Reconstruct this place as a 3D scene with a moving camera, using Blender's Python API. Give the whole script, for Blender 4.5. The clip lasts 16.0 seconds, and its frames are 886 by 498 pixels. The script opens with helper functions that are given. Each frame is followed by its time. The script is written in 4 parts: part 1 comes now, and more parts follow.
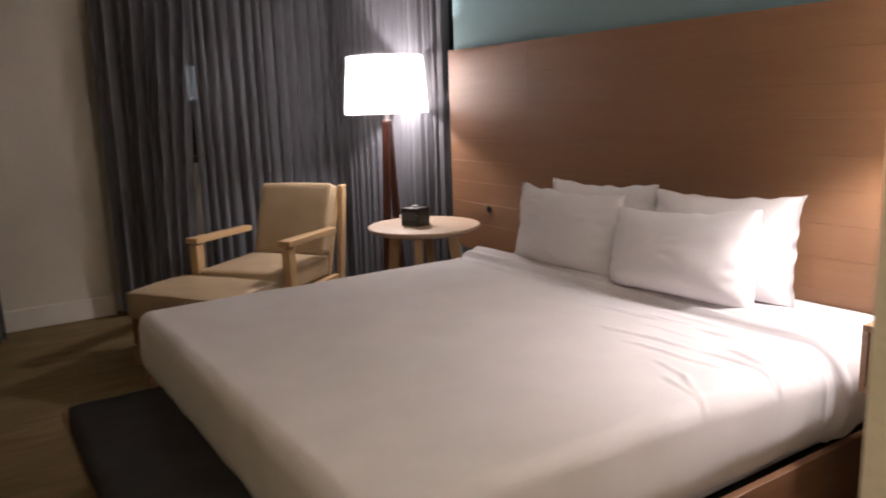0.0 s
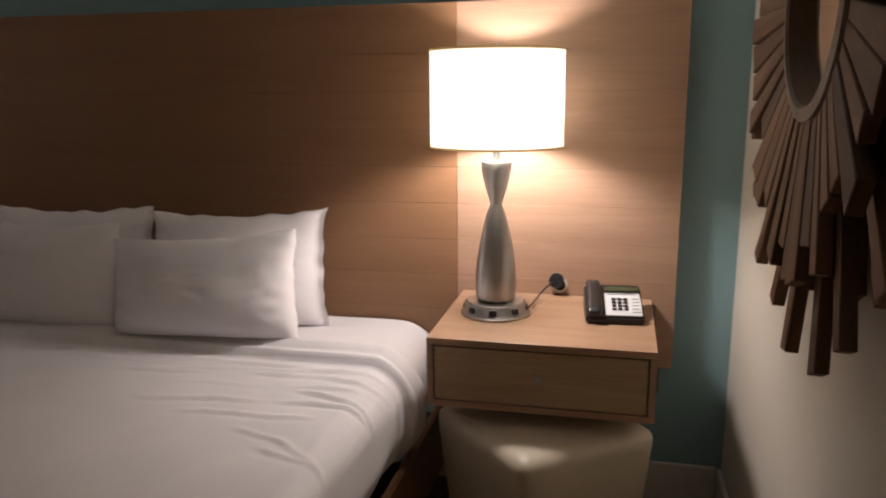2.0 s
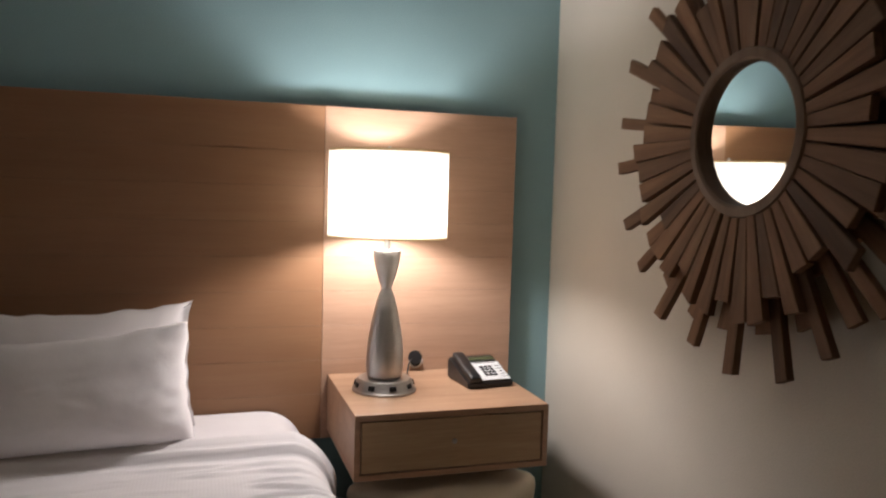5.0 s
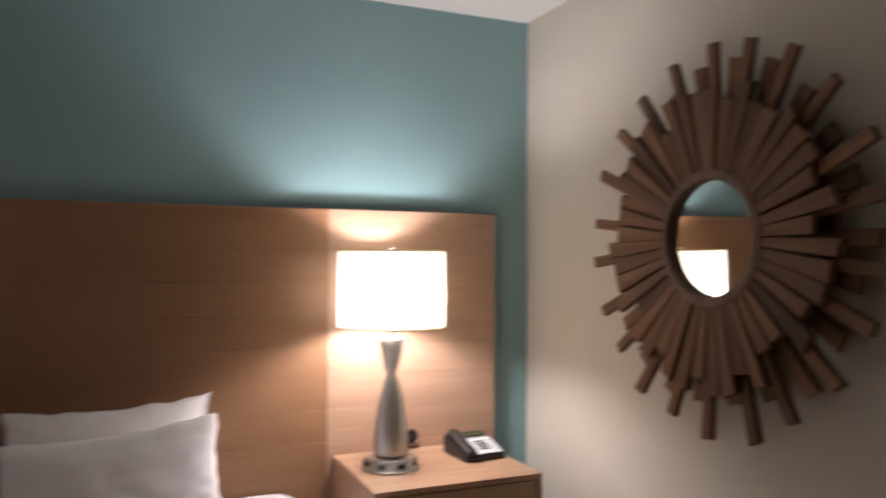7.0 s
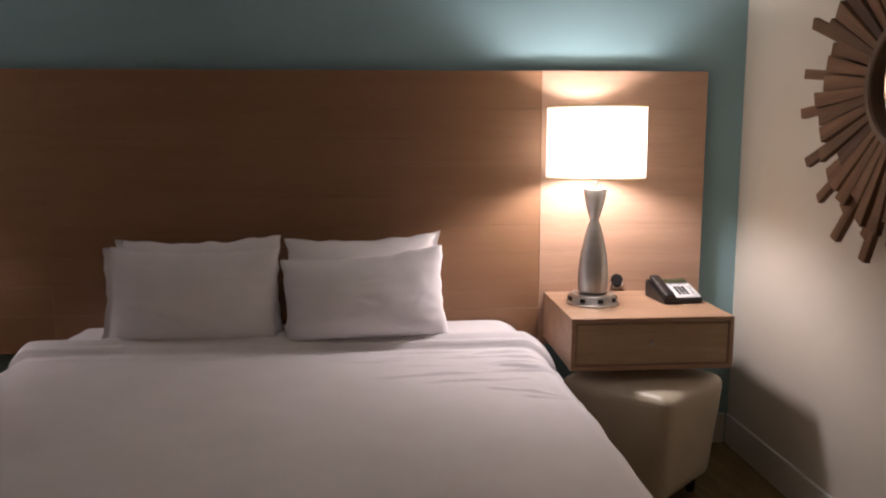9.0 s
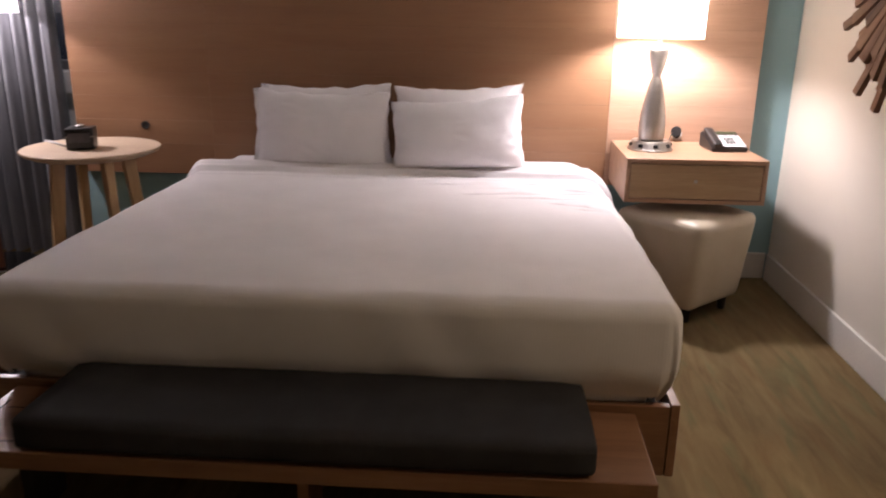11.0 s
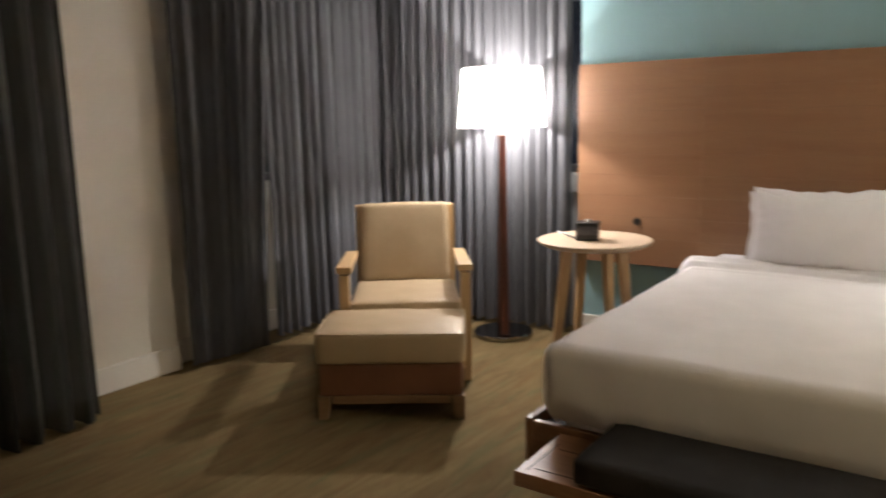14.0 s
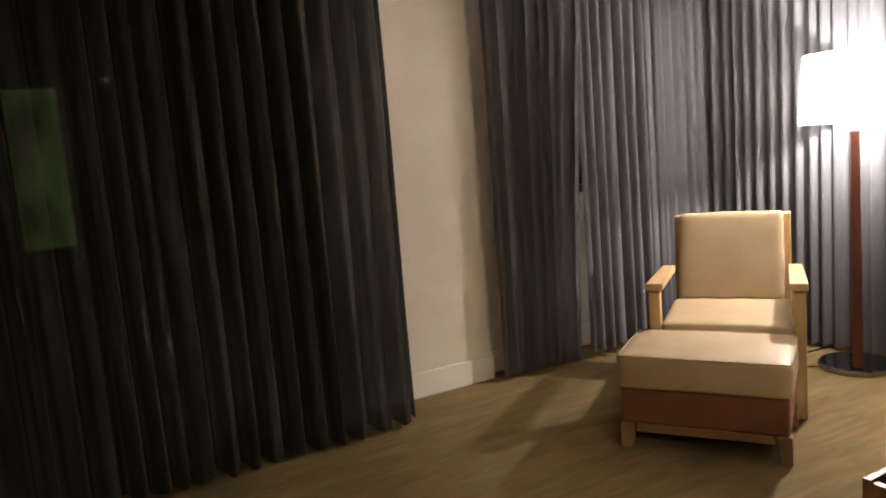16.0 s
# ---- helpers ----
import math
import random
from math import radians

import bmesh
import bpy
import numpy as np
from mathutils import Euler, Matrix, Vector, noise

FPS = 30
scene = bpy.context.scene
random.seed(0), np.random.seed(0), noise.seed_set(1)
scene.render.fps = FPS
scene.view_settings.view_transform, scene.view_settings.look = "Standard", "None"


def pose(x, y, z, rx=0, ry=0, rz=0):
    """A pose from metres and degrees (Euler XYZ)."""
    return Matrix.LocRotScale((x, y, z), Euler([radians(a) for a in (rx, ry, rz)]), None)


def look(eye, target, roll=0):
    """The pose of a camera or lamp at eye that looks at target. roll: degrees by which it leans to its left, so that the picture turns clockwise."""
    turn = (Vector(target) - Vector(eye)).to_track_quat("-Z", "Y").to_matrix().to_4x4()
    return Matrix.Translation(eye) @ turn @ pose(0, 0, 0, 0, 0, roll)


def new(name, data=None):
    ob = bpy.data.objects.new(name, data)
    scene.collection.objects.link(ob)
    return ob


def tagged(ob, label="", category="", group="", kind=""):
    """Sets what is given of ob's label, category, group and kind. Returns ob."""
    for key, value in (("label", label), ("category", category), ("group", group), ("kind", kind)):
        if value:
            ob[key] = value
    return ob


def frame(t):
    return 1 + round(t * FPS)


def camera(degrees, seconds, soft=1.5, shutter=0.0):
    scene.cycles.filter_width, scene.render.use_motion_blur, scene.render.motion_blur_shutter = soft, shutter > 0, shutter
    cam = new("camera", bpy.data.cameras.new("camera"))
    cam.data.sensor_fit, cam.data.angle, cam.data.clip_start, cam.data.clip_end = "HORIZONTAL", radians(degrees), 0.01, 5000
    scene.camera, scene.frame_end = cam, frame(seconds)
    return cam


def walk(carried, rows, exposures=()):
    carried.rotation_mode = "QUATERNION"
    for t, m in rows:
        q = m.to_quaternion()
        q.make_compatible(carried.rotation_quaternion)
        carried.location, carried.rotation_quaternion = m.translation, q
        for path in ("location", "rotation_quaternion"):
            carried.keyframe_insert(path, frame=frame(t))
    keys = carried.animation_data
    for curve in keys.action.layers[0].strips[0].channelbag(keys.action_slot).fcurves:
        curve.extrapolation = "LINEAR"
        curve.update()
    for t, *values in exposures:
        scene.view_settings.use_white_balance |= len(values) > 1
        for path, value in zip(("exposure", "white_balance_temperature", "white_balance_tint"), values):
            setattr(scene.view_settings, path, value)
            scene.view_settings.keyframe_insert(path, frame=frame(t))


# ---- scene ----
cam = camera(60.6, 16.0, soft=1.9, shutter=0.5)
PATH = [
    (0, (0.191, -2.621, 1.395), (-1.456, -1.554, 1.01), -2.0),
    (0.5, (0.004, -2.498, 1.363), (-1.552, -1.304, 0.969), -0.2),
    (1, (-0.142, -2.419, 1.376), (-1.544, -1.046, 0.991), 1.4),
    (1.5, (-0.278, -2.475, 1.379), (-1.216, -0.751, 0.998), 2.1),
    (2, (-0.378, -2.48, 1.418), (-0.824, -0.576, 1.001), -0.5),
    (2.5, (-0.502, -2.478, 1.389), (-0.841, -0.549, 0.983), 1.6),
    (3, (-0.631, -2.428, 1.399), (-0.862, -0.476, 1.031), 0.8),
    (3.5, (-0.757, -2.44, 1.412), (-0.792, -0.467, 1.084), 1.3),
    (4, (-0.918, -2.642, 1.43), (-0.76, -0.673, 1.115), 1.3),
    (4.5, (-1.062, -2.689, 1.386), (-0.721, -0.734, 1.134), 2.1),
    (4.7, (-1.168, -2.666, 1.388), (-0.715, -0.729, 1.178), 2.0),
    (6.8, (-1.648, -2.869, 1.484), (-0.735, -1.091, 1.539), 0.0),
    (7, (-1.663, -2.868, 1.485), (-0.87, -1.033, 1.518), 0.3),
    (7.5, (-1.679, -2.892, 1.447), (-1.121, -0.972, 1.403), -0.2),
    (8, (-1.669, -2.914, 1.422), (-1.279, -0.956, 1.3), -0.6),
    (8.2, (-1.577, -2.965, 1.413), (-1.33, -0.987, 1.258), -0.2),
    (10.5, (-1.527, -3.779, 1.36), (-1.495, -1.847, 0.845), 0.1),
    (11, (-1.479, -3.939, 1.347), (-1.607, -2.034, 0.753), 0.7),
    (11.5, (-1.564, -4.083, 1.371), (-1.758, -2.188, 0.763), -0.6),
    (12, (-1.647, -4.201, 1.375), (-1.937, -2.312, 0.787), -0.4),
    (12.5, (-1.684, -4.262, 1.386), (-2.149, -2.394, 0.843), -0.3),
    (13, (-1.698, -4.29, 1.398), (-2.38, -2.468, 0.935), -0.4),
    (13.5, (-1.708, -4.308, 1.406), (-2.601, -2.563, 1.01), -0.9),
    (14, (-1.742, -4.315, 1.392), (-2.869, -2.698, 1.05), -1.2),
    (14.5, (-1.775, -4.264, 1.353), (-3.17, -2.857, 1.081), -1.3),
    (15, (-1.78, -4.258, 1.354), (-3.363, -3.063, 1.098), -1.9),
    (15.5, (-1.741, -4.17, 1.377), (-3.421, -3.117, 1.112), -2.9),
    (16, (-1.736, -4.057, 1.378), (-3.467, -3.092, 1.106), -4.7),
]
EXPOSURES = [(0.0, 0.36, 6500, 15), (0.5, 0.06, 6750, 14), (1.0, -0.06, 6750, 13), (2.0, -0.95, 6750, 13), (4.5, -0.82, 6450, 11), (7.0, -0.55, 6400, 15), (8.2, -0.62, 6450, 17), (10.5, 0.0, 6600, 20), (11.0, 0.45, 6300, 20),
             (11.5, 0.72, 6150, 18), (12.5, 0.75, 6350, 11), (13.5, 0.96, 6450, 5), (14.0, 1.24, 6450, 5), (15.0, 1.50, 6550, 6), (16.0, 1.78, 6850, 7)]
walk(cam, [(t, look(eye, target, roll)) for t, eye, target, roll in PATH], EXPOSURES)

# ---- world, lamps ----
world = bpy.data.worlds.new("night")
scene.world = world
world.use_nodes = True
world.node_tree.nodes["Background"].inputs[0].default_value = (0.010, 0.013, 0.022, 1)
world.node_tree.nodes["Background"].inputs[1].default_value = 0.25


def bulb_light(name, place, watts, colour, radius):
    data = bpy.data.lights.new(name, "POINT")
    data.energy, data.color, data.shadow_soft_size = watts, colour, radius
    ob = new(name, data)
    ob.location = place
    return ob


TABLE_LAMP = (-0.735, -0.250)
FLOOR_LAMP = (-4.143, -0.206)
bulb_light("table_lamp_light", (*TABLE_LAMP, 1.350), 45.0, (1.0, 0.94, 0.925), 0.05)
HALL_LIGHT = (0.62, -2.95)
data = bpy.data.lights.new("hall_ceiling_light", "AREA")
data.shape, data.size, data.energy, data.color = "DISK", 0.24, 16.0, (1.0, 0.81, 0.52)
hall = new("hall_ceiling_light", data)
hall.location = (*HALL_LIGHT, 2.494)
bulb_light("floor_lamp_light", (*FLOOR_LAMP, 1.475), 39.5, (1.0, 0.905, 0.885), 0.04)


# ---- materials ----
def node_mat(name):
    m = bpy.data.materials.new(name)
    m.use_nodes = True
    nt = m.node_tree
    return m, nt, nt.nodes["Principled BSDF"]


def link(nt, a, b):
    nt.links.new(a, b)


def noise_node(nt, scale, stretch=(1, 1, 1), detail=4.0, rough=0.55, distort=0.0, space="Object"):
    tc = nt.nodes.new("ShaderNodeTexCoord")
    mp = nt.nodes.new("ShaderNodeMapping")
    mp.inputs["Scale"].default_value = stretch
    link(nt, tc.outputs[space], mp.inputs["Vector"])
    n = nt.nodes.new("ShaderNodeTexNoise")
    n.inputs["Scale"].default_value = scale
    n.inputs["Detail"].default_value = detail
    n.inputs["Roughness"].default_value = rough
    n.inputs["Distortion"].default_value = distort
    link(nt, mp.outputs["Vector"], n.inputs["Vector"])
    return n, mp


def ramp(nt, source, stops):
    r = nt.nodes.new("ShaderNodeValToRGB")
    el = r.color_ramp.elements
    while len(el) < len(stops):
        el.new(0.5)
    for e, (pos, col) in zip(el, stops):
        e.position, e.color = pos, (*col, 1)
    link(nt, source, r.inputs["Fac"])
    return r


def bump(nt, bsdf, source, strength, distance, chain=None):
    b = nt.nodes.new("ShaderNodeBump")
    b.inputs["Strength"].default_value = strength
    b.inputs["Distance"].default_value = distance
    link(nt, source, b.inputs["Height"])
    if chain:
        link(nt, chain.outputs["Normal"], b.inputs["Normal"])
    link(nt, b.outputs["Normal"], bsdf.inputs["Normal"])
    return b


def mixed(nt, fac, a, b, blend="MIX"):
    n = nt.nodes.new("ShaderNodeMix")
    n.data_type, n.blend_type = "RGBA", blend
    if isinstance(fac, float):
        n.inputs[0].default_value = fac
    else:
        link(nt, fac, n.inputs[0])
    for sock, v in ((n.inputs[6], a), (n.inputs[7], b)):
        if isinstance(v, tuple):
            sock.default_value = (*v, 1)
        else:
            link(nt, v, sock)
    return n.outputs[2]


def plain_mat(name, c1, c2, scale=6.0, fine=180.0, rough=0.6, metal=0.0, relief=0.15, depth=0.001, space="Object", spec=0.5, stretch=(1, 1, 1)):
    """Two scales of variation: broad mottling in colour, fine grain in colour and relief."""
    m, nt, b = node_mat(name)
    n1, _ = noise_node(nt, scale, stretch, 5, space=space)
    n2, _ = noise_node(nt, fine, stretch, 3, space=space)
    base = ramp(nt, n1.outputs["Fac"], [(0.3, c1), (0.7, c2)]).outputs["Color"]
    grain = ramp(nt, n2.outputs["Fac"], [(0.3, (0.88, 0.88, 0.88)), (0.7, (1, 1, 1))]).outputs["Color"]
    link(nt, mixed(nt, 1.0, base, grain, "MULTIPLY"), b.inputs["Base Color"])
    b.inputs["Roughness"].default_value = rough
    b.inputs["Metallic"].default_value = metal
    b.inputs["Specular IOR Level"].default_value = spec
    bump(nt, b, n2.outputs["Fac"], relief, depth)
    return m


def wood_mat(name, dark, mid, light, axis="X", rough=0.45, scale=1.0, vary=0.12, relief=0.12, grainy=1.0):
    """Veneer: fine grain drawn out along one axis, broad cathedral bands, a tone of its own for every piece."""
    m, nt, b = node_mat(name)
    s = {"X": (0.6, 9, 9), "Y": (9, 0.6, 9), "Z": (9, 9, 0.6)}[axis]
    info = nt.nodes.new("ShaderNodeObjectInfo")
    n1, mp1 = noise_node(nt, 1.6 * scale, s, 6, 0.6, 0.6)
    n2, mp2 = noise_node(nt, 9.0 * scale, tuple(v * 1.6 for v in s), 4, 0.7)
    move = nt.nodes.new("ShaderNodeVectorMath")
    move.operation = "SCALE"
    move.inputs[0].default_value = (7.1, 5.3, 3.7)
    link(nt, info.outputs["Random"], move.inputs["Scale"])
    for mp in (mp1, mp2):
        link(nt, move.outputs["Vector"], mp.inputs["Location"])
    base = ramp(nt, n1.outputs["Fac"], [(0.28, dark), (0.5, mid), (0.74, light)]).outputs["Color"]
    grain = ramp(nt, n2.outputs["Fac"], [(0.35, (1 - 0.13 * grainy, 1 - 0.15 * grainy, 1 - 0.17 * grainy)), (0.62, (1, 1, 1))]).outputs["Color"]
    tone = nt.nodes.new("ShaderNodeMapRange")
    tone.inputs["To Min"].default_value, tone.inputs["To Max"].default_value = 1 - vary, 1 + vary
    link(nt, info.outputs["Random"], tone.inputs["Value"])
    hsv = nt.nodes.new("ShaderNodeHueSaturation")
    link(nt, tone.outputs["Result"], hsv.inputs["Value"])
    link(nt, mixed(nt, 1.0, base, grain, "MULTIPLY"), hsv.inputs["Color"])
    link(nt, hsv.outputs["Color"], b.inputs["Base Color"])
    b.inputs["Roughness"].default_value = rough
    bump(nt, b, n2.outputs["Fac"], relief, 0.0015)
    return m


def carpet_mat():
    m, nt, b = node_mat("carpet")
    streak, _ = noise_node(nt, 1.0, (17, 2.9, 1), 4, 0.6, 0.9)
    wide, _ = noise_node(nt, 1.0, (5, 1.1, 1), 3, 0.5, 0.4)
    tint, _ = noise_node(nt, 1.0, (11, 2.1, 1), 2, 0.5, 0.8)
    tuft, _ = noise_node(nt, 330.0, (1, 1, 1), 2)
    base = ramp(nt, streak.outputs["Fac"], [(0.30, (0.195, 0.132, 0.062)), (0.5, (0.238, 0.168, 0.080)), (0.70, (0.282, 0.205, 0.100))]).outputs["Color"]
    green = ramp(nt, tint.outputs["Fac"], [(0.56, (0, 0, 0)), (0.70, (0.40, 0.40, 0.40))]).outputs["Color"]
    rust = ramp(nt, tint.outputs["Fac"], [(0.30, (0.36, 0.36, 0.36)), (0.44, (0, 0, 0))]).outputs["Color"]
    c = mixed(nt, green, base, (0.13, 0.155, 0.075))
    c = mixed(nt, rust, c, (0.24, 0.135, 0.058))
    shade = ramp(nt, wide.outputs["Fac"], [(0.3, (0.80, 0.80, 0.80)), (0.7, (1, 1, 1))]).outputs["Color"]
    pile = ramp(nt, tuft.outputs["Fac"], [(0.3, (0.70, 0.70, 0.70)), (0.7, (1, 1, 1))]).outputs["Color"]
    c = mixed(nt, 1.0, c, shade, "MULTIPLY")
    link(nt, mixed(nt, 1.0, c, pile, "MULTIPLY"), b.inputs["Base Color"])
    b.inputs["Roughness"].default_value = 0.95
    b.inputs["Specular IOR Level"].default_value = 0.1
    first = bump(nt, b, tuft.outputs["Fac"], 0.6, 0.004)
    bump(nt, b, streak.outputs["Fac"], 0.12, 0.004, first)
    return m


def cloth_mat(name, colour, weave=0.0, crease=0.2):
    m, nt, b = node_mat(name)
    n1, _ = noise_node(nt, 5.0, (1, 1, 1), 4)
    n2, _ = noise_node(nt, 22.0, (1, 1, 1), 4, 0.6)
    base = ramp(nt, n1.outputs["Fac"], [(0.3, tuple(0.93 * v for v in colour)), (0.7, colour)]).outputs["Color"]
    link(nt, base, b.inputs["Base Color"])
    b.inputs["Roughness"].default_value = 0.85
    b.inputs["Specular IOR Level"].default_value = 0.25
    b.inputs["Sheen Weight"].default_value = 0.15
    first = bump(nt, b, n2.outputs["Fac"], crease, 0.006)
    if weave:
        tc = nt.nodes.new("ShaderNodeTexCoord")
        for way in ("X", "Y"):
            w = nt.nodes.new("ShaderNodeTexWave")
            w.wave_type, w.bands_direction = "BANDS", way
            w.inputs["Scale"].default_value = 34.0
            w.inputs["Distortion"].default_value = 0.6
            link(nt, tc.outputs["Object"], w.inputs["Vector"])
            first = bump(nt, b, w.outputs["Fac"], weave, 0.0015, first)
    return m


def drape_mat(name, colour, clear):
    """A thin woven drape: reflects, lets light glow through, and is open between its threads."""
    m, nt, b = node_mat(name)
    out = nt.nodes["Material Output"]
    n1, _ = noise_node(nt, 3.0, (1, 1, 0.25), 4)
    n2, _ = noise_node(nt, 420.0, (1, 1, 0.5), 2)
    base = ramp(nt, n1.outputs["Fac"], [(0.3, tuple(0.85 * v for v in colour)), (0.7, colour)]).outputs["Color"]
    grain = ramp(nt, n2.outputs["Fac"], [(0.3, (0.8, 0.8, 0.8)), (0.7, (1, 1, 1))]).outputs["Color"]
    col = mixed(nt, 1.0, base, grain, "MULTIPLY")
    link(nt, col, b.inputs["Base Color"])
    b.inputs["Roughness"].default_value = 0.7
    b.inputs["Specular IOR Level"].default_value = 0.25
    b.inputs["Sheen Weight"].default_value = 0.2
    tl = nt.nodes.new("ShaderNodeBsdfTranslucent")
    link(nt, col, tl.inputs["Color"])
    mix1 = nt.nodes.new("ShaderNodeMixShader")
    mix1.inputs[0].default_value = 0.22
    link(nt, b.outputs[0], mix1.inputs[1])
    link(nt, tl.outputs[0], mix1.inputs[2])
    tr = nt.nodes.new("ShaderNodeBsdfTransparent")
    mix2 = nt.nodes.new("ShaderNodeMixShader")
    mix2.inputs[0].default_value = clear
    link(nt, mix1.outputs[0], mix2.inputs[1])
    link(nt, tr.outputs[0], mix2.inputs[2])
    link(nt, mix2.outputs[0], out.inputs["Surface"])
    return m


def shade_mat(name, colour, through_share, dense):
    m, nt, b = node_mat(name)
    out = nt.nodes["Material Output"]
    n1, _ = noise_node(nt, 260.0, (1, 1, 1), 2)
    col = ramp(nt, n1.outputs["Fac"], [(0.3, tuple(0.94 * v for v in colour)), (0.7, colour)]).outputs["Color"]
    link(nt, col, b.inputs["Base Color"])
    b.inputs["Roughness"].default_value = 0.8
    tl = nt.nodes.new("ShaderNodeBsdfTranslucent")
    link(nt, mixed(nt, 1.0, col, (dense, dense, dense), "MULTIPLY"), tl.inputs["Color"])
    mx = nt.nodes.new("ShaderNodeMixShader")
    mx.inputs[0].default_value = through_share
    link(nt, b.outputs[0], mx.inputs[1])
    link(nt, tl.outputs[0], mx.inputs[2])
    link(nt, mx.outputs[0], out.inputs["Surface"])
    return m


def glow_mat(name, colour, strength):
    m, nt, b = node_mat(name)
    b.inputs["Base Color"].default_value = (*colour, 1)
    n1, _ = noise_node(nt, 2.2, (1, 1, 0.5), 5)
    link(nt, ramp(nt, n1.outputs["Fac"], [(0.35, tuple(0.25 * v for v in colour)), (0.65, colour)]).outputs["Color"], b.inputs["Emission Color"])
    b.inputs["Emission Strength"].default_value = strength
    return m


TEAL = plain_mat("teal_paint", (0.245, 0.395, 0.420), (0.270, 0.425, 0.452), 1.4, 240, 0.7, relief=0.25, depth=0.0008, space="Object")
CREAM = plain_mat("cream_paint", (0.62, 0.575, 0.495), (0.67, 0.62, 0.54), 1.6, 240, 0.7, relief=0.25, depth=0.0008)
WHITE = plain_mat("white_ceiling_paint", (0.74, 0.73, 0.71), (0.79, 0.78, 0.76), 1.5, 160, 0.85, relief=0.35, depth=0.001)
TRIM = plain_mat("satin_white_trim", (0.66, 0.63, 0.58), (0.71, 0.68, 0.63), 3, 120, 0.4, relief=0.05)
CARPET = carpet_mat()
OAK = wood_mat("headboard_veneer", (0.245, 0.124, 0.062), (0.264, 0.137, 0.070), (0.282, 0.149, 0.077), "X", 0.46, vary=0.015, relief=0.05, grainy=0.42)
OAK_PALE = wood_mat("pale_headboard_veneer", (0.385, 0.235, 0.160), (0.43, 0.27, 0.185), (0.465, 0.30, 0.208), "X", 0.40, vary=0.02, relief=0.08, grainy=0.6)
STAND = wood_mat("nightstand_veneer", (0.39, 0.228, 0.138), (0.47, 0.292, 0.185), (0.53, 0.345, 0.225), "X", 0.38, vary=0.03)
STAND_FRONT = wood_mat("drawer_front_veneer", (0.42, 0.28, 0.155), (0.48, 0.33, 0.19), (0.53, 0.375, 0.225), "X", 0.42, vary=0.02)
BEDWOOD = wood_mat("bed_veneer", (0.20, 0.098, 0.052), (0.27, 0.138, 0.074), (0.34, 0.18, 0.10), "X", 0.30, vary=0.05)
BEDWOOD_Y = wood_mat("bed_side_veneer", (0.20, 0.098, 0.052), (0.27, 0.138, 0.074), (0.34, 0.18, 0.10), "Y", 0.36, vary=0.05)
BIRCH = wood_mat("pale_chair_wood", (0.42, 0.27, 0.13), (0.52, 0.35, 0.18), (0.60, 0.42, 0.23), "Y", 0.42, vary=0.05)
BIRCH_Z = wood_mat("pale_leg_wood", (0.42, 0.27, 0.13), (0.52, 0.35, 0.18), (0.60, 0.42, 0.23), "Z", 0.42, vary=0.05)
TABLETOP = wood_mat("table_top_wood", (0.52, 0.39, 0.28), (0.59, 0.46, 0.335), (0.64, 0.51, 0.38), "X", 0.35, vary=0.02, grainy=0.6)
DRIFT = wood_mat("weathered_stick_wood", (0.095, 0.045, 0.021), (0.170, 0.085, 0.041), (0.245, 0.132, 0.067), "Y", 0.75, 1.4, 0.35, 0.5)
RING = wood_mat("mirror_ring_wood", (0.12, 0.066, 0.034), (0.165, 0.094, 0.050), (0.205, 0.122, 0.067), "Y", 0.6, 1.2, 0.05, 0.3)
BROWN_LEG = wood_mat("brown_base_wood", (0.20, 0.115, 0.058), (0.27, 0.16, 0.083), (0.33, 0.20, 0.11), "X", 0.42, vary=0.05)
REDWOOD = wood_mat("red_pole_wood", (0.070, 0.019, 0.012), (0.100, 0.029, 0.017), (0.128, 0.040, 0.024), "Z", 0.35, vary=0.02)
LEATHER = plain_mat("tan_leather", (0.415, 0.312, 0.192), (0.470, 0.358, 0.228), 5, 260, 0.38, relief=0.3, depth=0.0008)
LEATHER_DARK = plain_mat("brown_ottoman_side", (0.165, 0.066, 0.032), (0.205, 0.085, 0.043), 5, 240, 0.45, relief=0.3, depth=0.0008)
VINYL = plain_mat("ivory_vinyl", (0.60, 0.51, 0.37), (0.66, 0.57, 0.43), 5, 260, 0.42, relief=0.25, depth=0.0008)
SHEET = cloth_mat("white_sheet", (0.80, 0.768, 0.780), 0.0, 0.22)
BLANKET = cloth_mat("white_blanket", (0.78, 0.748, 0.758), 0.07, 0.10)
BENCH_CLOTH = plain_mat("charcoal_bench_cloth", (0.030, 0.029, 0.032), (0.044, 0.042, 0.045), 7, 420, 0.9, relief=0.5, depth=0.001, spec=0.2)
BLACK = plain_mat("black_plastic", (0.012, 0.012, 0.013), (0.02, 0.02, 0.021), 9, 300, 0.35, relief=0.1)
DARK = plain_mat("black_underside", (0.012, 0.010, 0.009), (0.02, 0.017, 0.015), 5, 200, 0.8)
STEEL = plain_mat("brushed_nickel", (0.50, 0.48, 0.46), (0.58, 0.56, 0.54), 3, 160, 0.36, 0.85, 0.1, stretch=(1, 1, 8))
CHROME = plain_mat("polished_base_metal", (0.30, 0.29, 0.28), (0.38, 0.37, 0.36), 3, 120, 0.14, 1.0, 0.03)
GREY = plain_mat("grey_sill_paint", (0.50, 0.50, 0.49), (0.56, 0.56, 0.55), 3, 160, 0.5)
FRAME_METAL = plain_mat("dark_window_metal", (0.06, 0.06, 0.062), (0.085, 0.085, 0.088), 4, 160, 0.4, 0.6)
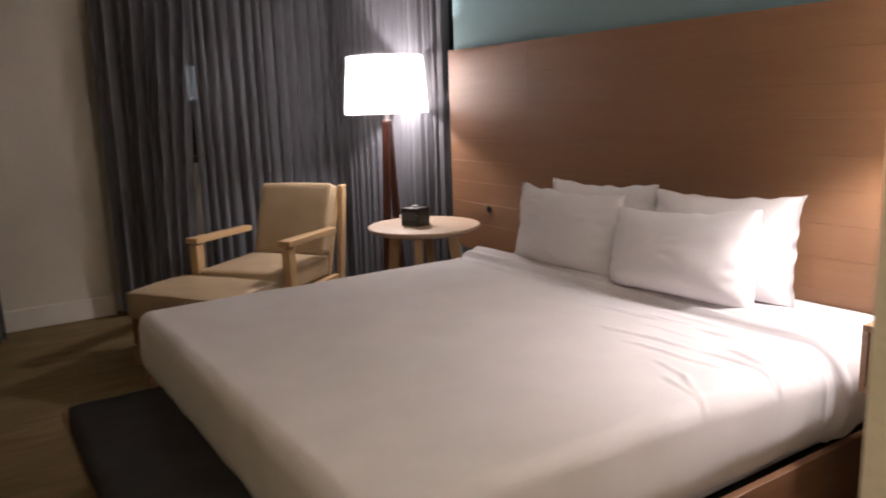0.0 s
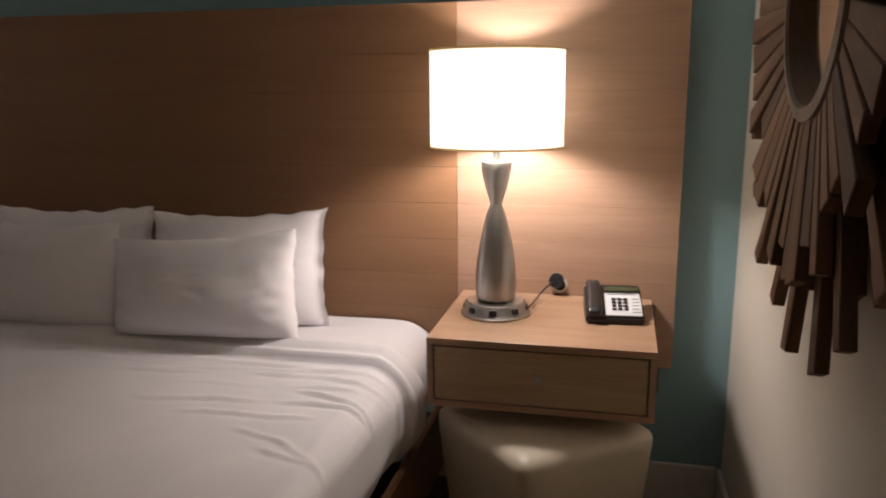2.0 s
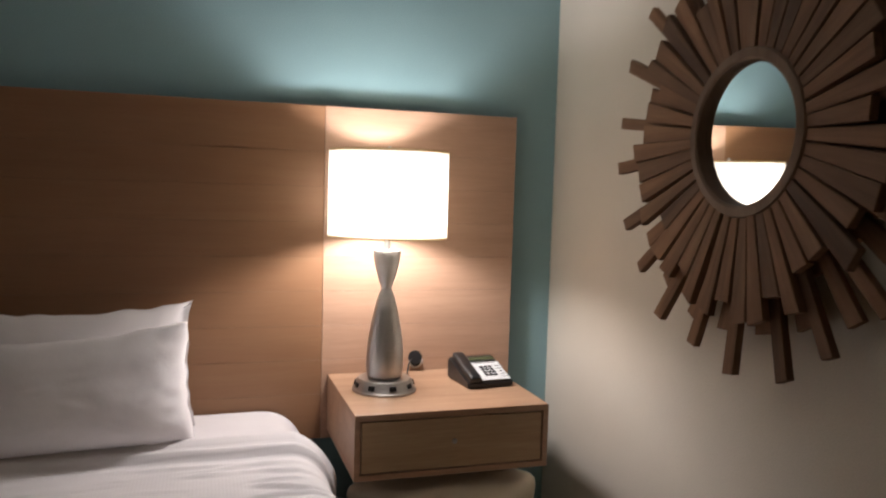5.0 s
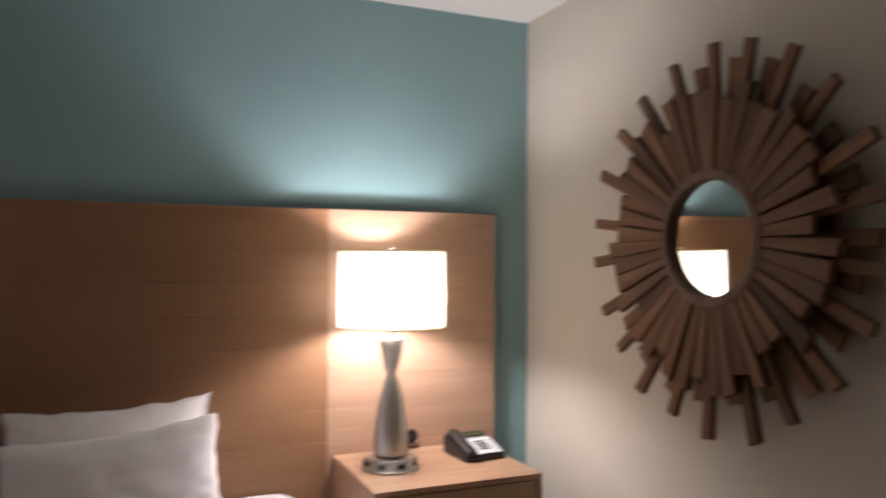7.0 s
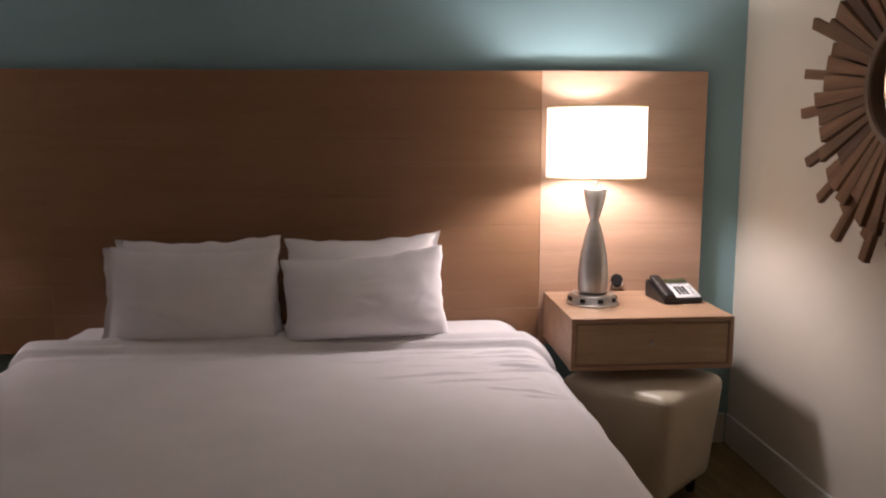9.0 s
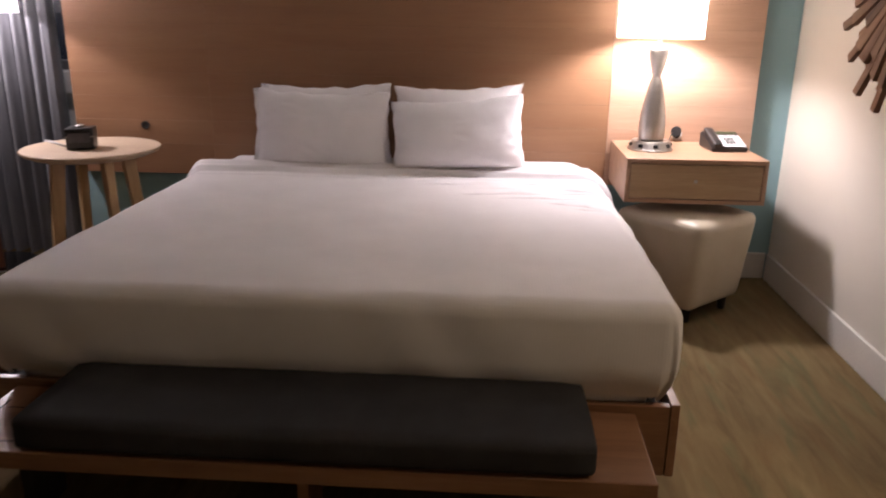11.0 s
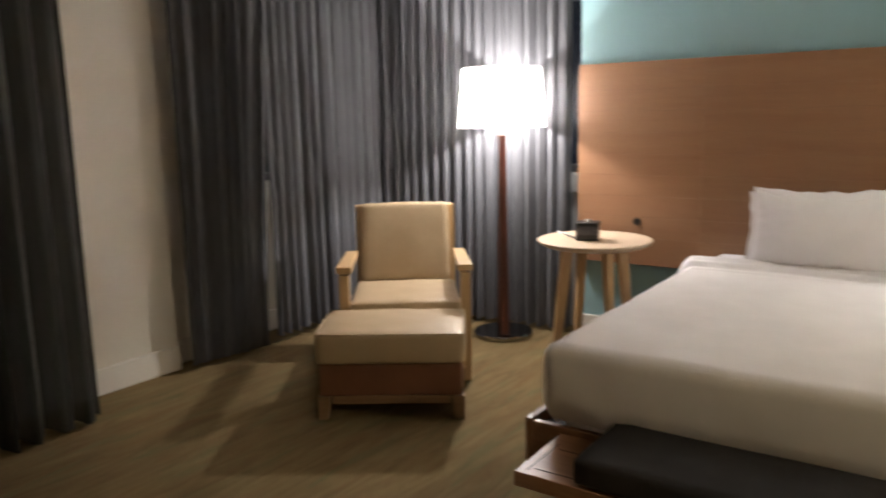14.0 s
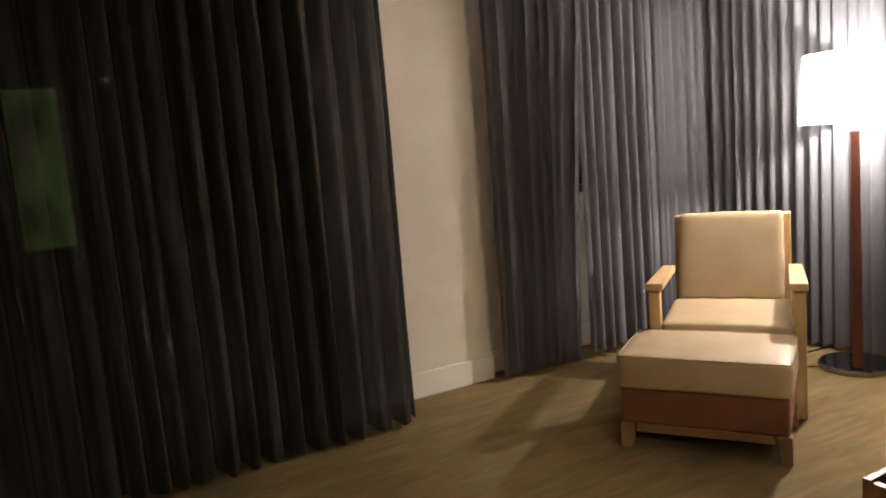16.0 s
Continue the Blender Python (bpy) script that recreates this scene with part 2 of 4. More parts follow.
CARD = plain_mat("white_card", (0.72, 0.73, 0.74), (0.78, 0.79, 0.80), 12, 200, 0.4, relief=0.03)
INK = plain_mat("grey_ink", (0.05, 0.05, 0.06), (0.08, 0.08, 0.09), 30, 200, 0.5, relief=0.03)
LCD = plain_mat("green_display", (0.055, 0.068, 0.034), (0.075, 0.09, 0.045), 30, 200, 0.2, relief=0.02)
DRAPE = drape_mat("charcoal_drape", (0.155, 0.157, 0.174), 0.09)
# same cloth as DRAPE; its lack of light is put into the colour
DRAPE_UNLIT = drape_mat("unlit_drape", (0.012, 0.014, 0.0125), 0.06)
SHADE = shade_mat("cream_lamp_shade", (0.88, 0.84, 0.73), 0.55, 0.36)
SHADE_WHITE = shade_mat("white_lamp_shade", (0.92, 0.90, 0.88), 0.74, 0.92)
SHADE_TRIM = shade_mat("gold_shade_trim", (0.80, 0.66, 0.40), 0.6, 0.8)

MIRROR, _nt, _b = node_mat("silvered_mirror")
_b.inputs["Base Color"].default_value = (0.90, 0.92, 0.91, 1)
_b.inputs["Metallic"].default_value = 1.0
_b.inputs["Roughness"].default_value = 0.015
GLASS, _nt, _b = node_mat("window_glass")
_b.inputs["Base Color"].default_value = (0.9, 0.95, 0.95, 1)
_b.inputs["Transmission Weight"].default_value = 1.0
_b.inputs["Roughness"].default_value = 0.0
_b.inputs["IOR"].default_value = 1.45


# ---- mesh helpers ----
def mesh_of(name, bm, mat, smooth=False):
    me = bpy.data.meshes.new(name)
    bmesh.ops.recalc_face_normals(bm, faces=bm.faces[:])
    bm.to_mesh(me)
    bm.free()
    me.materials.append(mat)
    if smooth:
        for p in me.polygons:
            p.use_smooth = True
    return me


def add_box(bm, x0, x1, y0, y1, z0, z1, bevel=0.0, segs=2):
    made = bmesh.ops.create_cube(bm, size=1.0)["verts"]
    for v in made:
        v.co = Vector(((x0 + x1) / 2 + v.co.x * (x1 - x0), (y0 + y1) / 2 + v.co.y * (y1 - y0), (z0 + z1) / 2 + v.co.z * (z1 - z0)))
    if bevel:
        edges = {e for v in made for e in v.link_edges}
        bmesh.ops.bevel(bm, geom=list(edges), offset=bevel, segments=segs, affect="EDGES", profile=0.5)


def box_mesh(name, span, mat, bevel=0.003, segs=2):
    bm = bmesh.new()
    add_box(bm, *span, bevel, segs)
    return mesh_of(name, bm, mat)


def lathe_mesh(name, profile, mat, segs=48, smooth=True):
    """A turned body from (radius, height) pairs."""
    bm = bmesh.new()
    rings = []
    for r, z in profile:
        rings.append([bm.verts.new((r * math.cos(2 * math.pi * k / segs), r * math.sin(2 * math.pi * k / segs), z)) for k in range(segs)])
    for a, b in zip(rings, rings[1:]):
        for k in range(segs):
            bm.faces.new((a[k], a[(k + 1) % segs], b[(k + 1) % segs], b[k]))
    if profile[0] != profile[-1] and profile[0][0] > 0.0005:
        bm.faces.new(rings[0][::-1])
    if profile[0] != profile[-1] and profile[-1][0] > 0.0005:
        bm.faces.new(rings[-1])
    me = mesh_of(name, bm, mat, smooth)
    if smooth:
        me.set_sharp_from_angle(angle=radians(35))
    return me


def tube_mesh(name, pts, radius, mat, segs=8):
    bm = bmesh.new()
    pts = [Vector(p) for p in pts]
    rings = []
    for i, p in enumerate(pts):
        d = (pts[min(i + 1, len(pts) - 1)] - pts[max(i - 1, 0)]).normalized()
        side = d.cross(Vector((0.31, 0.17, 0.93))).normalized()
        up = side.cross(d)
        rings.append([bm.verts.new(p + radius * (math.cos(2 * math.pi * k / segs) * side + math.sin(2 * math.pi * k / segs) * up)) for k in range(segs)])
    for a, b in zip(rings, rings[1:]):
        for k in range(segs):
            bm.faces.new((a[k], a[(k + 1) % segs], b[(k + 1) % segs], b[k]))
    bm.faces.new(rings[0][::-1])
    bm.faces.new(rings[-1])
    return mesh_of(name, bm, mat, True)


def cushion_mesh(name, w, d, h, mat, puff=0.02, corner=0.035, n=22, sag=0.0):
    """A padded block with soft edges and a swollen top, centred, its base at z = 0."""
    bm = bmesh.new()
    add_box(bm, -w / 2, w / 2, -d / 2, d / 2, 0, h)
    bmesh.ops.subdivide_edges(bm, edges=bm.edges[:], cuts=n, use_grid_fill=True)
    for v in bm.verts:
        u, t, s = v.co.x / (w / 2), v.co.y / (d / 2), v.co.z / (h / 2) - 1
        inner = Vector((max(-w / 2 + corner, min(w / 2 - corner, v.co.x)), max(-d / 2 + corner, min(d / 2 - corner, v.co.y)), max(corner, min(h - corner, v.co.z))))
        off = v.co - inner
        if off.length > 1e-6:
            v.co = inner + off.normalized() * corner
        swell = puff * (1 - u * u) * (1 - t * t)
        v.co.z += swell * max(0, s) - sag * (1 - u * u) * max(0, s)
        v.co.x += math.copysign(puff * 0.5 * (1 - t * t) * (1 - s * s) * abs(u) ** 3, u)
        v.co.y += math.copysign(puff * 0.5 * (1 - u * u) * (1 - s * s) * abs(t) ** 3, t)
        v.co += 0.0025 * Vector(noise.noise_vector(v.co * 9.0))
    return mesh_of(name, bm, mat, True)


def thing(name, place, label, category, group=""):
    root = new(name)
    root.matrix_world = place
    root.empty_display_size = 0.1
    return tagged(root, label=label, category=category, group=group)


def part(root, name, me, m=None, label=""):
    ob = new(name, me)
    ob.parent = root
    if m is not None:
        ob.matrix_local = m
    if label:
        ob["label"] = label
    return ob


def structure(name, span, mat, label, bevel=0.0):
    return tagged(new(name, box_mesh(name, span, mat, bevel)), label=label, kind="structure")


# ---- the room ----
CEIL, SOFFIT = 2.54, 2.26
structure("floor", (-5.8, 1.75, -5.6, 0.45, -0.12, 0.0), CARPET, "olive and brown streaked loop pile carpet")
structure("ceiling", (-3.76, 1.75, -5.6, 0.30, CEIL, CEIL + 0.12), WHITE, "plain white painted ceiling")
structure("ceiling_soffit", (-5.8, -3.76, -5.6, 0.45, SOFFIT, CEIL + 0.12), WHITE, "lowered white soffit above the windows")
structure("wall_north", (-3.732, 0.12, 0.05, 0.30, 0.0, CEIL), TEAL, "teal painted wall behind the headboard")
structure("wall_east", (0.0, 0.12, -2.24, 0.05, 0.0, CEIL), CREAM, "cream painted wall that carries the mirror")
structure("wall_hall_north", (0.12, 1.63, -2.24, -2.12, 0.0, CEIL), CREAM, "cream painted wall of the entrance hall")
structure("wall_hall_east", (1.63, 1.75, -5.6, -2.12, 0.0, CEIL), CREAM, "cream painted wall of the entrance hall")
structure("wall_south", (-5.8, 1.63, -5.6, -5.48, 0.0, CEIL), CREAM, "cream painted wall behind the walker")
structure("wall_west_pier", (-5.68, -5.385, -2.72, -1.765, 0.0, SOFFIT), CREAM, "cream painted pier between two curtained windows")
structure("wall_west_end", (-5.68, -5.385, -5.48, -5.15, 0.0, SOFFIT), CREAM, "cream painted end of the window wall")
structure("wall_west_reveal", (-5.68, -5.475, -1.765, -1.45, 0.0, SOFFIT), CREAM, "cream painted reveal beside the corner window")
for k, (a, b) in enumerate(((-1.45, 0.23), (-5.15, -2.72)), 1):
    structure(f"wall_under_window_{k}", (-5.68, -5.55, a, b, 0.0, 1.0), CREAM, "cream painted wall below the window")
    structure(f"wall_over_window_{k}", (-5.68, -5.55, a, b, 2.16, SOFFIT), CREAM, "cream painted strip above the window")
structure("wall_under_window_3", (-5.68, -3.76, 0.23, 0.36, 0.0, 0.90), GREY, "grey painted wall below the window")
structure("wall_over_window_3", (-5.68, -3.76, 0.23, 0.36, 2.16, SOFFIT), CREAM, "cream painted strip above the window")


def window(name, along, a, b, at, sill, top):
    """A fixed dark metal window of two lights: along is the axis that it runs on."""
    root = new(name)
    tagged(root, label="dark metal framed window, night outside", kind="structure")

    def span(u0, u1, v0, v1, z0, z1):
        return (u0, u1, v0, v1, z0, z1) if along == "x" else (v0, v1, u0, u1, z0, z1)

    mid = a + 0.75 * (b - a) if b - a > 2.0 else (a + b) / 2
    for u0, u1, z0, z1 in ((a, a + 0.05, sill, top), (b - 0.05, b, sill, top), (a + 0.05, b - 0.05, sill, sill + 0.05), (a + 0.05, b - 0.05, top - 0.05, top), (mid - 0.025, mid + 0.025, sill + 0.05, top - 0.05)):
        part(root, "frame", box_mesh("frame", span(u0, u1, at - 0.03, at + 0.03, z0, z1), FRAME_METAL))
    for u0, u1 in ((a + 0.05, mid - 0.025), (mid + 0.025, b - 0.05)):
        pane = part(root, "pane", box_mesh("pane", span(u0, u1, at - 0.004, at + 0.004, sill + 0.05, top - 0.05), GLASS, 0))
        pane.visible_shadow = False


window("window_1", "y", -1.45, 0.23, -5.62, 1.0, 2.16)
window("window_2", "y", -5.15, -2.72, -5.62, 1.0, 2.16)
window("window_3", "x", -5.55, -3.76, 0.30, 1.02, 2.16)
structure("window_sill", (-5.548, -3.762, 0.16, 0.27, 0.90, 1.02), GREY, "pale grey boxed window sill", 0.006)


def baseboard(name, span):
    bm = bmesh.new()
    add_box(bm, *span, 0.005, 2)
    tagged(new(name, mesh_of(name, bm, TRIM)), label="satin white skirting board", kind="structure")


baseboard("baseboard_east", (-0.016, -0.001, -2.24, 0.034, 0.0, 0.142))
baseboard("baseboard_north", (-3.75, -0.017, 0.034, 0.049, 0.0, 0.142))
baseboard("baseboard_pier", (-5.384, -5.368, -2.72, -1.752, 0.0, 0.142))
baseboard("baseboard_reveal", (-5.474, -5.460, -1.764, -1.45, 0.0, 0.142))
baseboard("baseboard_window", (-5.549, -5.534, -1.449, 0.22, 0.0, 0.142))
baseboard("baseboard_window_north", (-5.533, -3.77, 0.214, 0.229, 0.0, 0.142))



def ceiling_lamp():
    root = thing("ceiling_lamp", pose(*HALL_LIGHT, 2.5385), "round white flush ceiling lamp in the entrance hall", "ceiling lamp")
    part(root, "housing", lathe_mesh("housing", [(0.16, 0.0), (0.16, -0.044), (0.128, -0.044), (0.128, -0.012), (0.0, -0.012)], TRIM, 40))
    return root


ceiling_lamp()

# night outside
structure("backdrop", (-40.2, -40.0, -60, 60, -6, 14), plain_mat("night_hedge", (0.004, 0.006, 0.004), (0.010, 0.014, 0.008), 0.4, 6, 0.9), "dark trees far outside at night")
# added glowing panels give the patches of light that show through the curtains
for y, z0, z1, col, s in ((-3.66, 0.2, 2.62, (0.30, 0.40, 0.13), 0.27), (1.30, 1.55, 2.15, (0.75, 0.85, 0.9), 1.5)):
    tagged(new("backdrop_glow_panel", box_mesh("backdrop_glow_panel", (-14.1, -14.0, y - (0.34 if z1 > 2.5 else 0.075), y + (0.34 if z1 > 2.5 else 0.075), z0, z1), glow_mat("far_glow", col, s), 0)),
           label="added glowing panel outside for a light patch behind the curtain", kind="structure")


# ---- curtains ----
def curtain(name, p0, p1, z0, z1, mat, label, seed, pleat=0.115, deep=0.034, sweep=0.0):
    """A floor-long pleated drape from p0 to p1: folds uneven in width and depth that shift a little on the way down."""
    rnd = random.Random(seed)
    a, b = Vector((*p0, 0)), Vector((*p1, 0))
    run = b - a
    long, along = run.length, run.normalized()
    out = Vector((along.y, -along.x, 0))
    folds = max(2, round(long / pleat))
    per, rows = 14, 26
    widths = [rnd.uniform(0.7, 1.3) for _ in range(folds)]
    total = sum(widths)
    depth = [rnd.uniform(0.65, 1.25) for _ in range(folds + 1)]
    drift = [rnd.uniform(-1, 1) for _ in range(folds + 1)]
    bm = bmesh.new()
    grid = []
    for j in range(rows + 1):
        h = j / rows
        line, s = [], 0.0
        for i in range(folds):
            for k in range(per):
                f = k / per
                mix = depth[i] * (1 - f) + depth[i + 1] * f
                move = (drift[i] * (1 - f) + drift[i + 1] * f) * 0.012 * (1 - h) ** 0.7
                ang = 2 * math.pi * f
                swing = math.sin(ang) + 0.22 * math.sin(2 * ang + drift[i] * 2) + 0.10 * math.sin(3 * ang + i)
                u = (s + widths[i] * f) / total
                n = noise.noise(Vector((u * folds * 0.7, h * 2.2, seed)))
                amp = deep * mix * (0.72 + 0.38 * (1 - h)) * (1 + 0.35 * n)
                slide = sweep * u * max(0.0, 1 - h / 0.86) ** 0.65
                p = a + along * (u * long + move + slide + 0.010 * math.cos(ang)) + out * (amp * swing + 0.012 * n)
                z = z0 + (z1 - z0) * h + (0.010 * swing * (1 - h) ** 3 if j == 0 else 0)
                line.append(bm.verts.new((p.x, p.y, z)))
            s += widths[i]
        grid.append(line)
    for r0, r1 in zip(grid, grid[1:]):
        for k in range(len(r0) - 1):
            bm.faces.new((r0[k], r0[k + 1], r1[k + 1], r1[k]))
    return tagged(new(name, mesh_of(name, bm, mat, True)), label=label, category="curtain", group="window curtains")


curtain("curtain", (-3.785, 0.032), (-5.30, -0.03), 0.035, SOFFIT - 0.003, DRAPE, "charcoal sheer pleated curtain beside the headboard", 3, 0.078, 0.030)
curtain("curtain", (-5.255, -0.03), (-5.240, -1.125), 0.070, SOFFIT - 0.003, DRAPE, "charcoal sheer pleated curtain behind the armchair", 5, 0.086, 0.031)
curtain("curtain", (-5.285, -1.74), (-5.205, -1.095), 0.03, SOFFIT - 0.003, DRAPE, "charcoal sheer pleated curtain swept open next to the cream pier", 8, 0.080, 0.038, -0.125)
curtain("curtain", (-5.05, -2.44), (-5.00, -5.2), 0.03, SOFFIT - 0.003, DRAPE_UNLIT, "floor length pleated curtain, its colour darkened for lack of light", 11, 0.104, 0.044)


# ---- the headboard ----
def headboard():
    root = thing("headboard", pose(0, 0, 0), "wall wide oak veneer headboard of horizontal boards", "headboard")
    part(root, "back_panel", box_mesh("back_panel", (-3.722, -0.188, 0.004, 0.049, 0.502, 1.684), DARK, 0.0))
    seams = [0.500] + [0.6635 + 0.1236 * k for k in range(8)] + [1.686]
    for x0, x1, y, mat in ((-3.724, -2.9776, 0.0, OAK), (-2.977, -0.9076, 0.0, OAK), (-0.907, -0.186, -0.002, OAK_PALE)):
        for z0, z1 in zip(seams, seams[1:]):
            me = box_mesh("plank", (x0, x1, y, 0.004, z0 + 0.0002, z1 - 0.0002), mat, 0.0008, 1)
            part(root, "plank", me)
    return root


headboard()


def cable_outlet(name, x, z):
    root = thing(name, pose(x, -0.001, z, 90), "black round cable grommet in the headboard", "cable grommet")
    part(root, "rim", lathe_mesh("rim", [(0.014, 0.0), (0.022, 0.0), (0.022, 0.003), (0.017, 0.005), (0.014, 0.003), (0.014, 0.0)], BLACK, 24))
    part(root, "hole", lathe_mesh("hole", [(0.0, 0.0005), (0.0145, 0.0005), (0.0145, 0.001), (0.0, 0.001)], DARK, 24))
    return root


cable_outlet("cable_grommet", -3.342, 0.759)


def wall_plug():
    root = thing("lamp_plug", pose(-0.563, -0.004, 0.782), "open cable hole with a black plug hanging in it", "plug")
    part(root, "hole_rim", lathe_mesh("hole_rim", [(0.020, 0.0), (0.027, 0.0), (0.027, 0.002), (0.020, 0.003), (0.020, 0.0)], TRIM, 24), pose(0.004, 0, -0.012, 90), "pale hole rim")
    part(root, "hole", lathe_mesh("hole", [(0.0, 0.0002), (0.020, 0.0002), (0.020, 0.0010), (0.0, 0.0010)], DARK, 24), pose(0.004, 0, -0.012, 90))
    part(root, "cap", lathe_mesh("cap", [(0.0, 0.0), (0.024, 0.0), (0.026, 0.004), (0.024, 0.008), (0.0, 0.009)], BLACK, 24), pose(-0.004, -0.020, 0.006, 78, 0, -14), "black round cap")
    return root


wall_plug()


# ---- the bed ----
def bed():
    root = thing("bed", pose(0, 0, 0), "king bed in white bedding on a brown wooden platform frame", "bed")
    part(root, "side_board", box_mesh("side_board", (-0.974, -0.949, -2.045, -0.02, 0.105, 0.330), BEDWOOD_Y, 0.002))
    part(root, "side_board", box_mesh("side_board", (-2.979, -2.954, -2.045, -0.02, 0.105, 0.330), BEDWOOD_Y, 0.002))
    part(root, "foot_board", box_mesh("foot_board", (-2.953, -0.975, -2.043, -2.018, 0.105, 0.322), BEDWOOD, 0.002))
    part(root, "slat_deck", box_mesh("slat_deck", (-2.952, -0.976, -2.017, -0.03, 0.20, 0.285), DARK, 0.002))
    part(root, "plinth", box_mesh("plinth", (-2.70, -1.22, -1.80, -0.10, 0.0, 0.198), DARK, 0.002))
    part(root, "mattress", cushion_mesh("mattress", 1.84, 1.97, 0.285, SHEET, 0.006, 0.05), pose(-1.938, -1.035, 0.286))
    return root


bed()


def fold_down(x, y, half, foot, radius):
    """From a flat cloth to one laid over a block: in-plane place and drop."""
    dx = max(0.0, abs(x) - (half - radius))
    dy = max(0.0, -y - (foot - radius))
    d = math.hypot(dx, dy)
    if d < 1e-9:
        return x, y, 0.0, 0.0
    bend = math.pi * radius / 2
    flat = radius * math.sin(min(d, bend) / radius)
    drop = radius * (1 - math.cos(min(d, bend) / radius)) + max(0.0, d - bend)
    nx = math.copysign(min(abs(x), half - radius), x) + math.copysign(flat * dx / d, x)
    ny = max(y, -(foot - radius)) - flat * dy / d
    return nx, ny, drop, d


CREASES = ((0.70, -0.96, 0.83, -0.99, 0.006), (0.83, -0.99, 0.97, -1.08, 0.006), (0.80, -1.04, 0.93, -1.07, 0.005), (0.45, -0.70, 0.90, -0.66, 0.006), (0.52, -0.88, 0.80, -0.86, 0.005),
           (0.60, -0.60, 0.93, -0.61, 0.006), (0.72, -0.77, 0.95, -0.78, 0.008), (0.75, -0.70, 0.97, -0.76, 0.009),
           (0.38, -0.82, 0.72, -0.77, 0.006), (0.28, -0.62, 0.80, -0.55, 0.006), (0.10, -0.66, 0.63, -0.60, 0.006), (-0.62, -0.56, 0.10, -0.58, 0.004))


def cloth_over_bed(name, head_y, mat, half, foot, top, hem, label, ridge, seed):
    """A sheet spread over the mattress and hanging down its sides and foot, tucked in below."""
    bm = bmesh.new()
    step = 0.0085
    wide, length = half + hem, foot + hem + head_y
    nx, ny = int(2 * wide / step), int(length / step)
    grid = []
    for j in range(ny + 1):
        y = head_y - length * j / ny
        row = []
        for i in range(nx + 1):
            x = -wide + 2 * wide * i / nx
            edge = 0.050 + 0.075 * max(0.0, min(1.0, (y + 1.5) / 1.1)) ** 2 * (1.0 if x > 0 else 0.25)
            px, py, drop, d = fold_down(x, y, half, foot, edge)
            low = 0.332
            z = max(low, top - drop)
            tuck = max(0.0, (0.45 - z) / 0.12)
            side = 1.0 if d > 0 else 0.0
            out_x = math.copysign(1, x) * (max(0.0, abs(x) - half + edge) / max(d, 1e-6)) if d > 0 else 0.0
            out_y = -(max(0.0, -y - foot + edge) / max(d, 1e-6)) if d > 0 else 0.0
            belly = 0.010 * math.sin(math.pi * min(1.0, max(0.0, (top - z) / 0.30))) - 0.045 * tuck ** 2
            v = Vector((x, y, seed))
            lift = 0.004 * noise.noise(v * 2.2) + 0.0018 * noise.noise(v * 7.0)
            if ridge:
                # the turned-down hem, then slack waves and pulled creases near the open side
                c = head_y - y
                wave = 0.020 * noise.noise(Vector((x * 1.6, 0.3, seed))) + 0.04 * max(0, abs(x) - 0.75)
                lift += 0.028 / (1 + math.exp(max(-40, min(40, (c - 0.112 - wave) / 0.0028))))
                lift += 0.012 * math.exp(-((c - 0.036 - 0.5 * wave) / 0.024) ** 2) - 0.006 * math.exp(-((c - 0.078 - 0.8 * wave) / 0.007) ** 2)
                lift += 0.007 * math.exp(-((c - 0.165 - 1.5 * wave) / 0.011) ** 2) * (0.6 + noise.noise(Vector((x * 2.4, 2, seed))))
                lift -= 0.010 * math.exp(-(c / 0.006) ** 2)
                for x0, y0, x1, y1, high in CREASES:
                    vx, vy = x1 - x0, y1 - y0
                    f = ((x - x0) * vx + (y - y0) * vy) / (vx * vx + vy * vy)
                    if -0.2 < f < 1.2:
                        off = ((x - x0) * vy - (y - y0) * vx) / math.hypot(vx, vy) + 0.020 * noise.noise(v * 5.0) + 0.007 * noise.noise(v * 17.0)
                        ends = max(0.0, min(1.0, (f + 0.2) / 0.3, (1.2 - f) / 0.3))
                        lift += high * ends * max(0.0, 0.72 + 1.3 * noise.noise(v * 6.5 + Vector((3, 1, x0)))) * (math.exp(-(off / 0.0085) ** 2) - 0.4 * math.exp(-((off - 0.016) / 0.010) ** 2))
            if d > 0:
                bend_at = math.atan2(max(0.0, -y - foot + edge), max(0.0, abs(x) - half + edge))
                lift += 0.009 * math.exp(-((bend_at - 0.95) / 0.10) ** 2) * min(1.0, d / 0.12)
            down = (0.0035 if ridge else 0.010) * side * math.sin((x + y) * (22 if ridge else 34) + 3 * noise.noise(v * 2.0)) * (0.4 + noise.noise(v * 1.4))
            row.append(bm.verts.new((px + out_x * (belly + down + lift), py + out_y * (belly + down + lift), z + lift * (1 - side * min(1, d / 0.13)))))
        grid.append(row)
    for a, b in zip(grid, grid[1:]):
        for i in range(nx):
            bm.faces.new((a[i], a[i + 1], b[i + 1], b[i]))
    ob = new(name, mesh_of(name, bm, mat, True))
    ob.location = (-1.938, 0.0, 0.0)
    return tagged(ob, label=label, category="bedding", group="bed linen")


cloth_over_bed("bed_sheet", -0.012, SHEET, 0.954, 2.052, 0.612, 0.255, "white cotton bottom sheet pulled over the mattress", False, 4)
cloth_over_bed("blanket", -0.375, BLANKET, 0.968, 2.066, 0.624, 0.255, "white waffle blanket tucked round the mattress foot", True, 7)


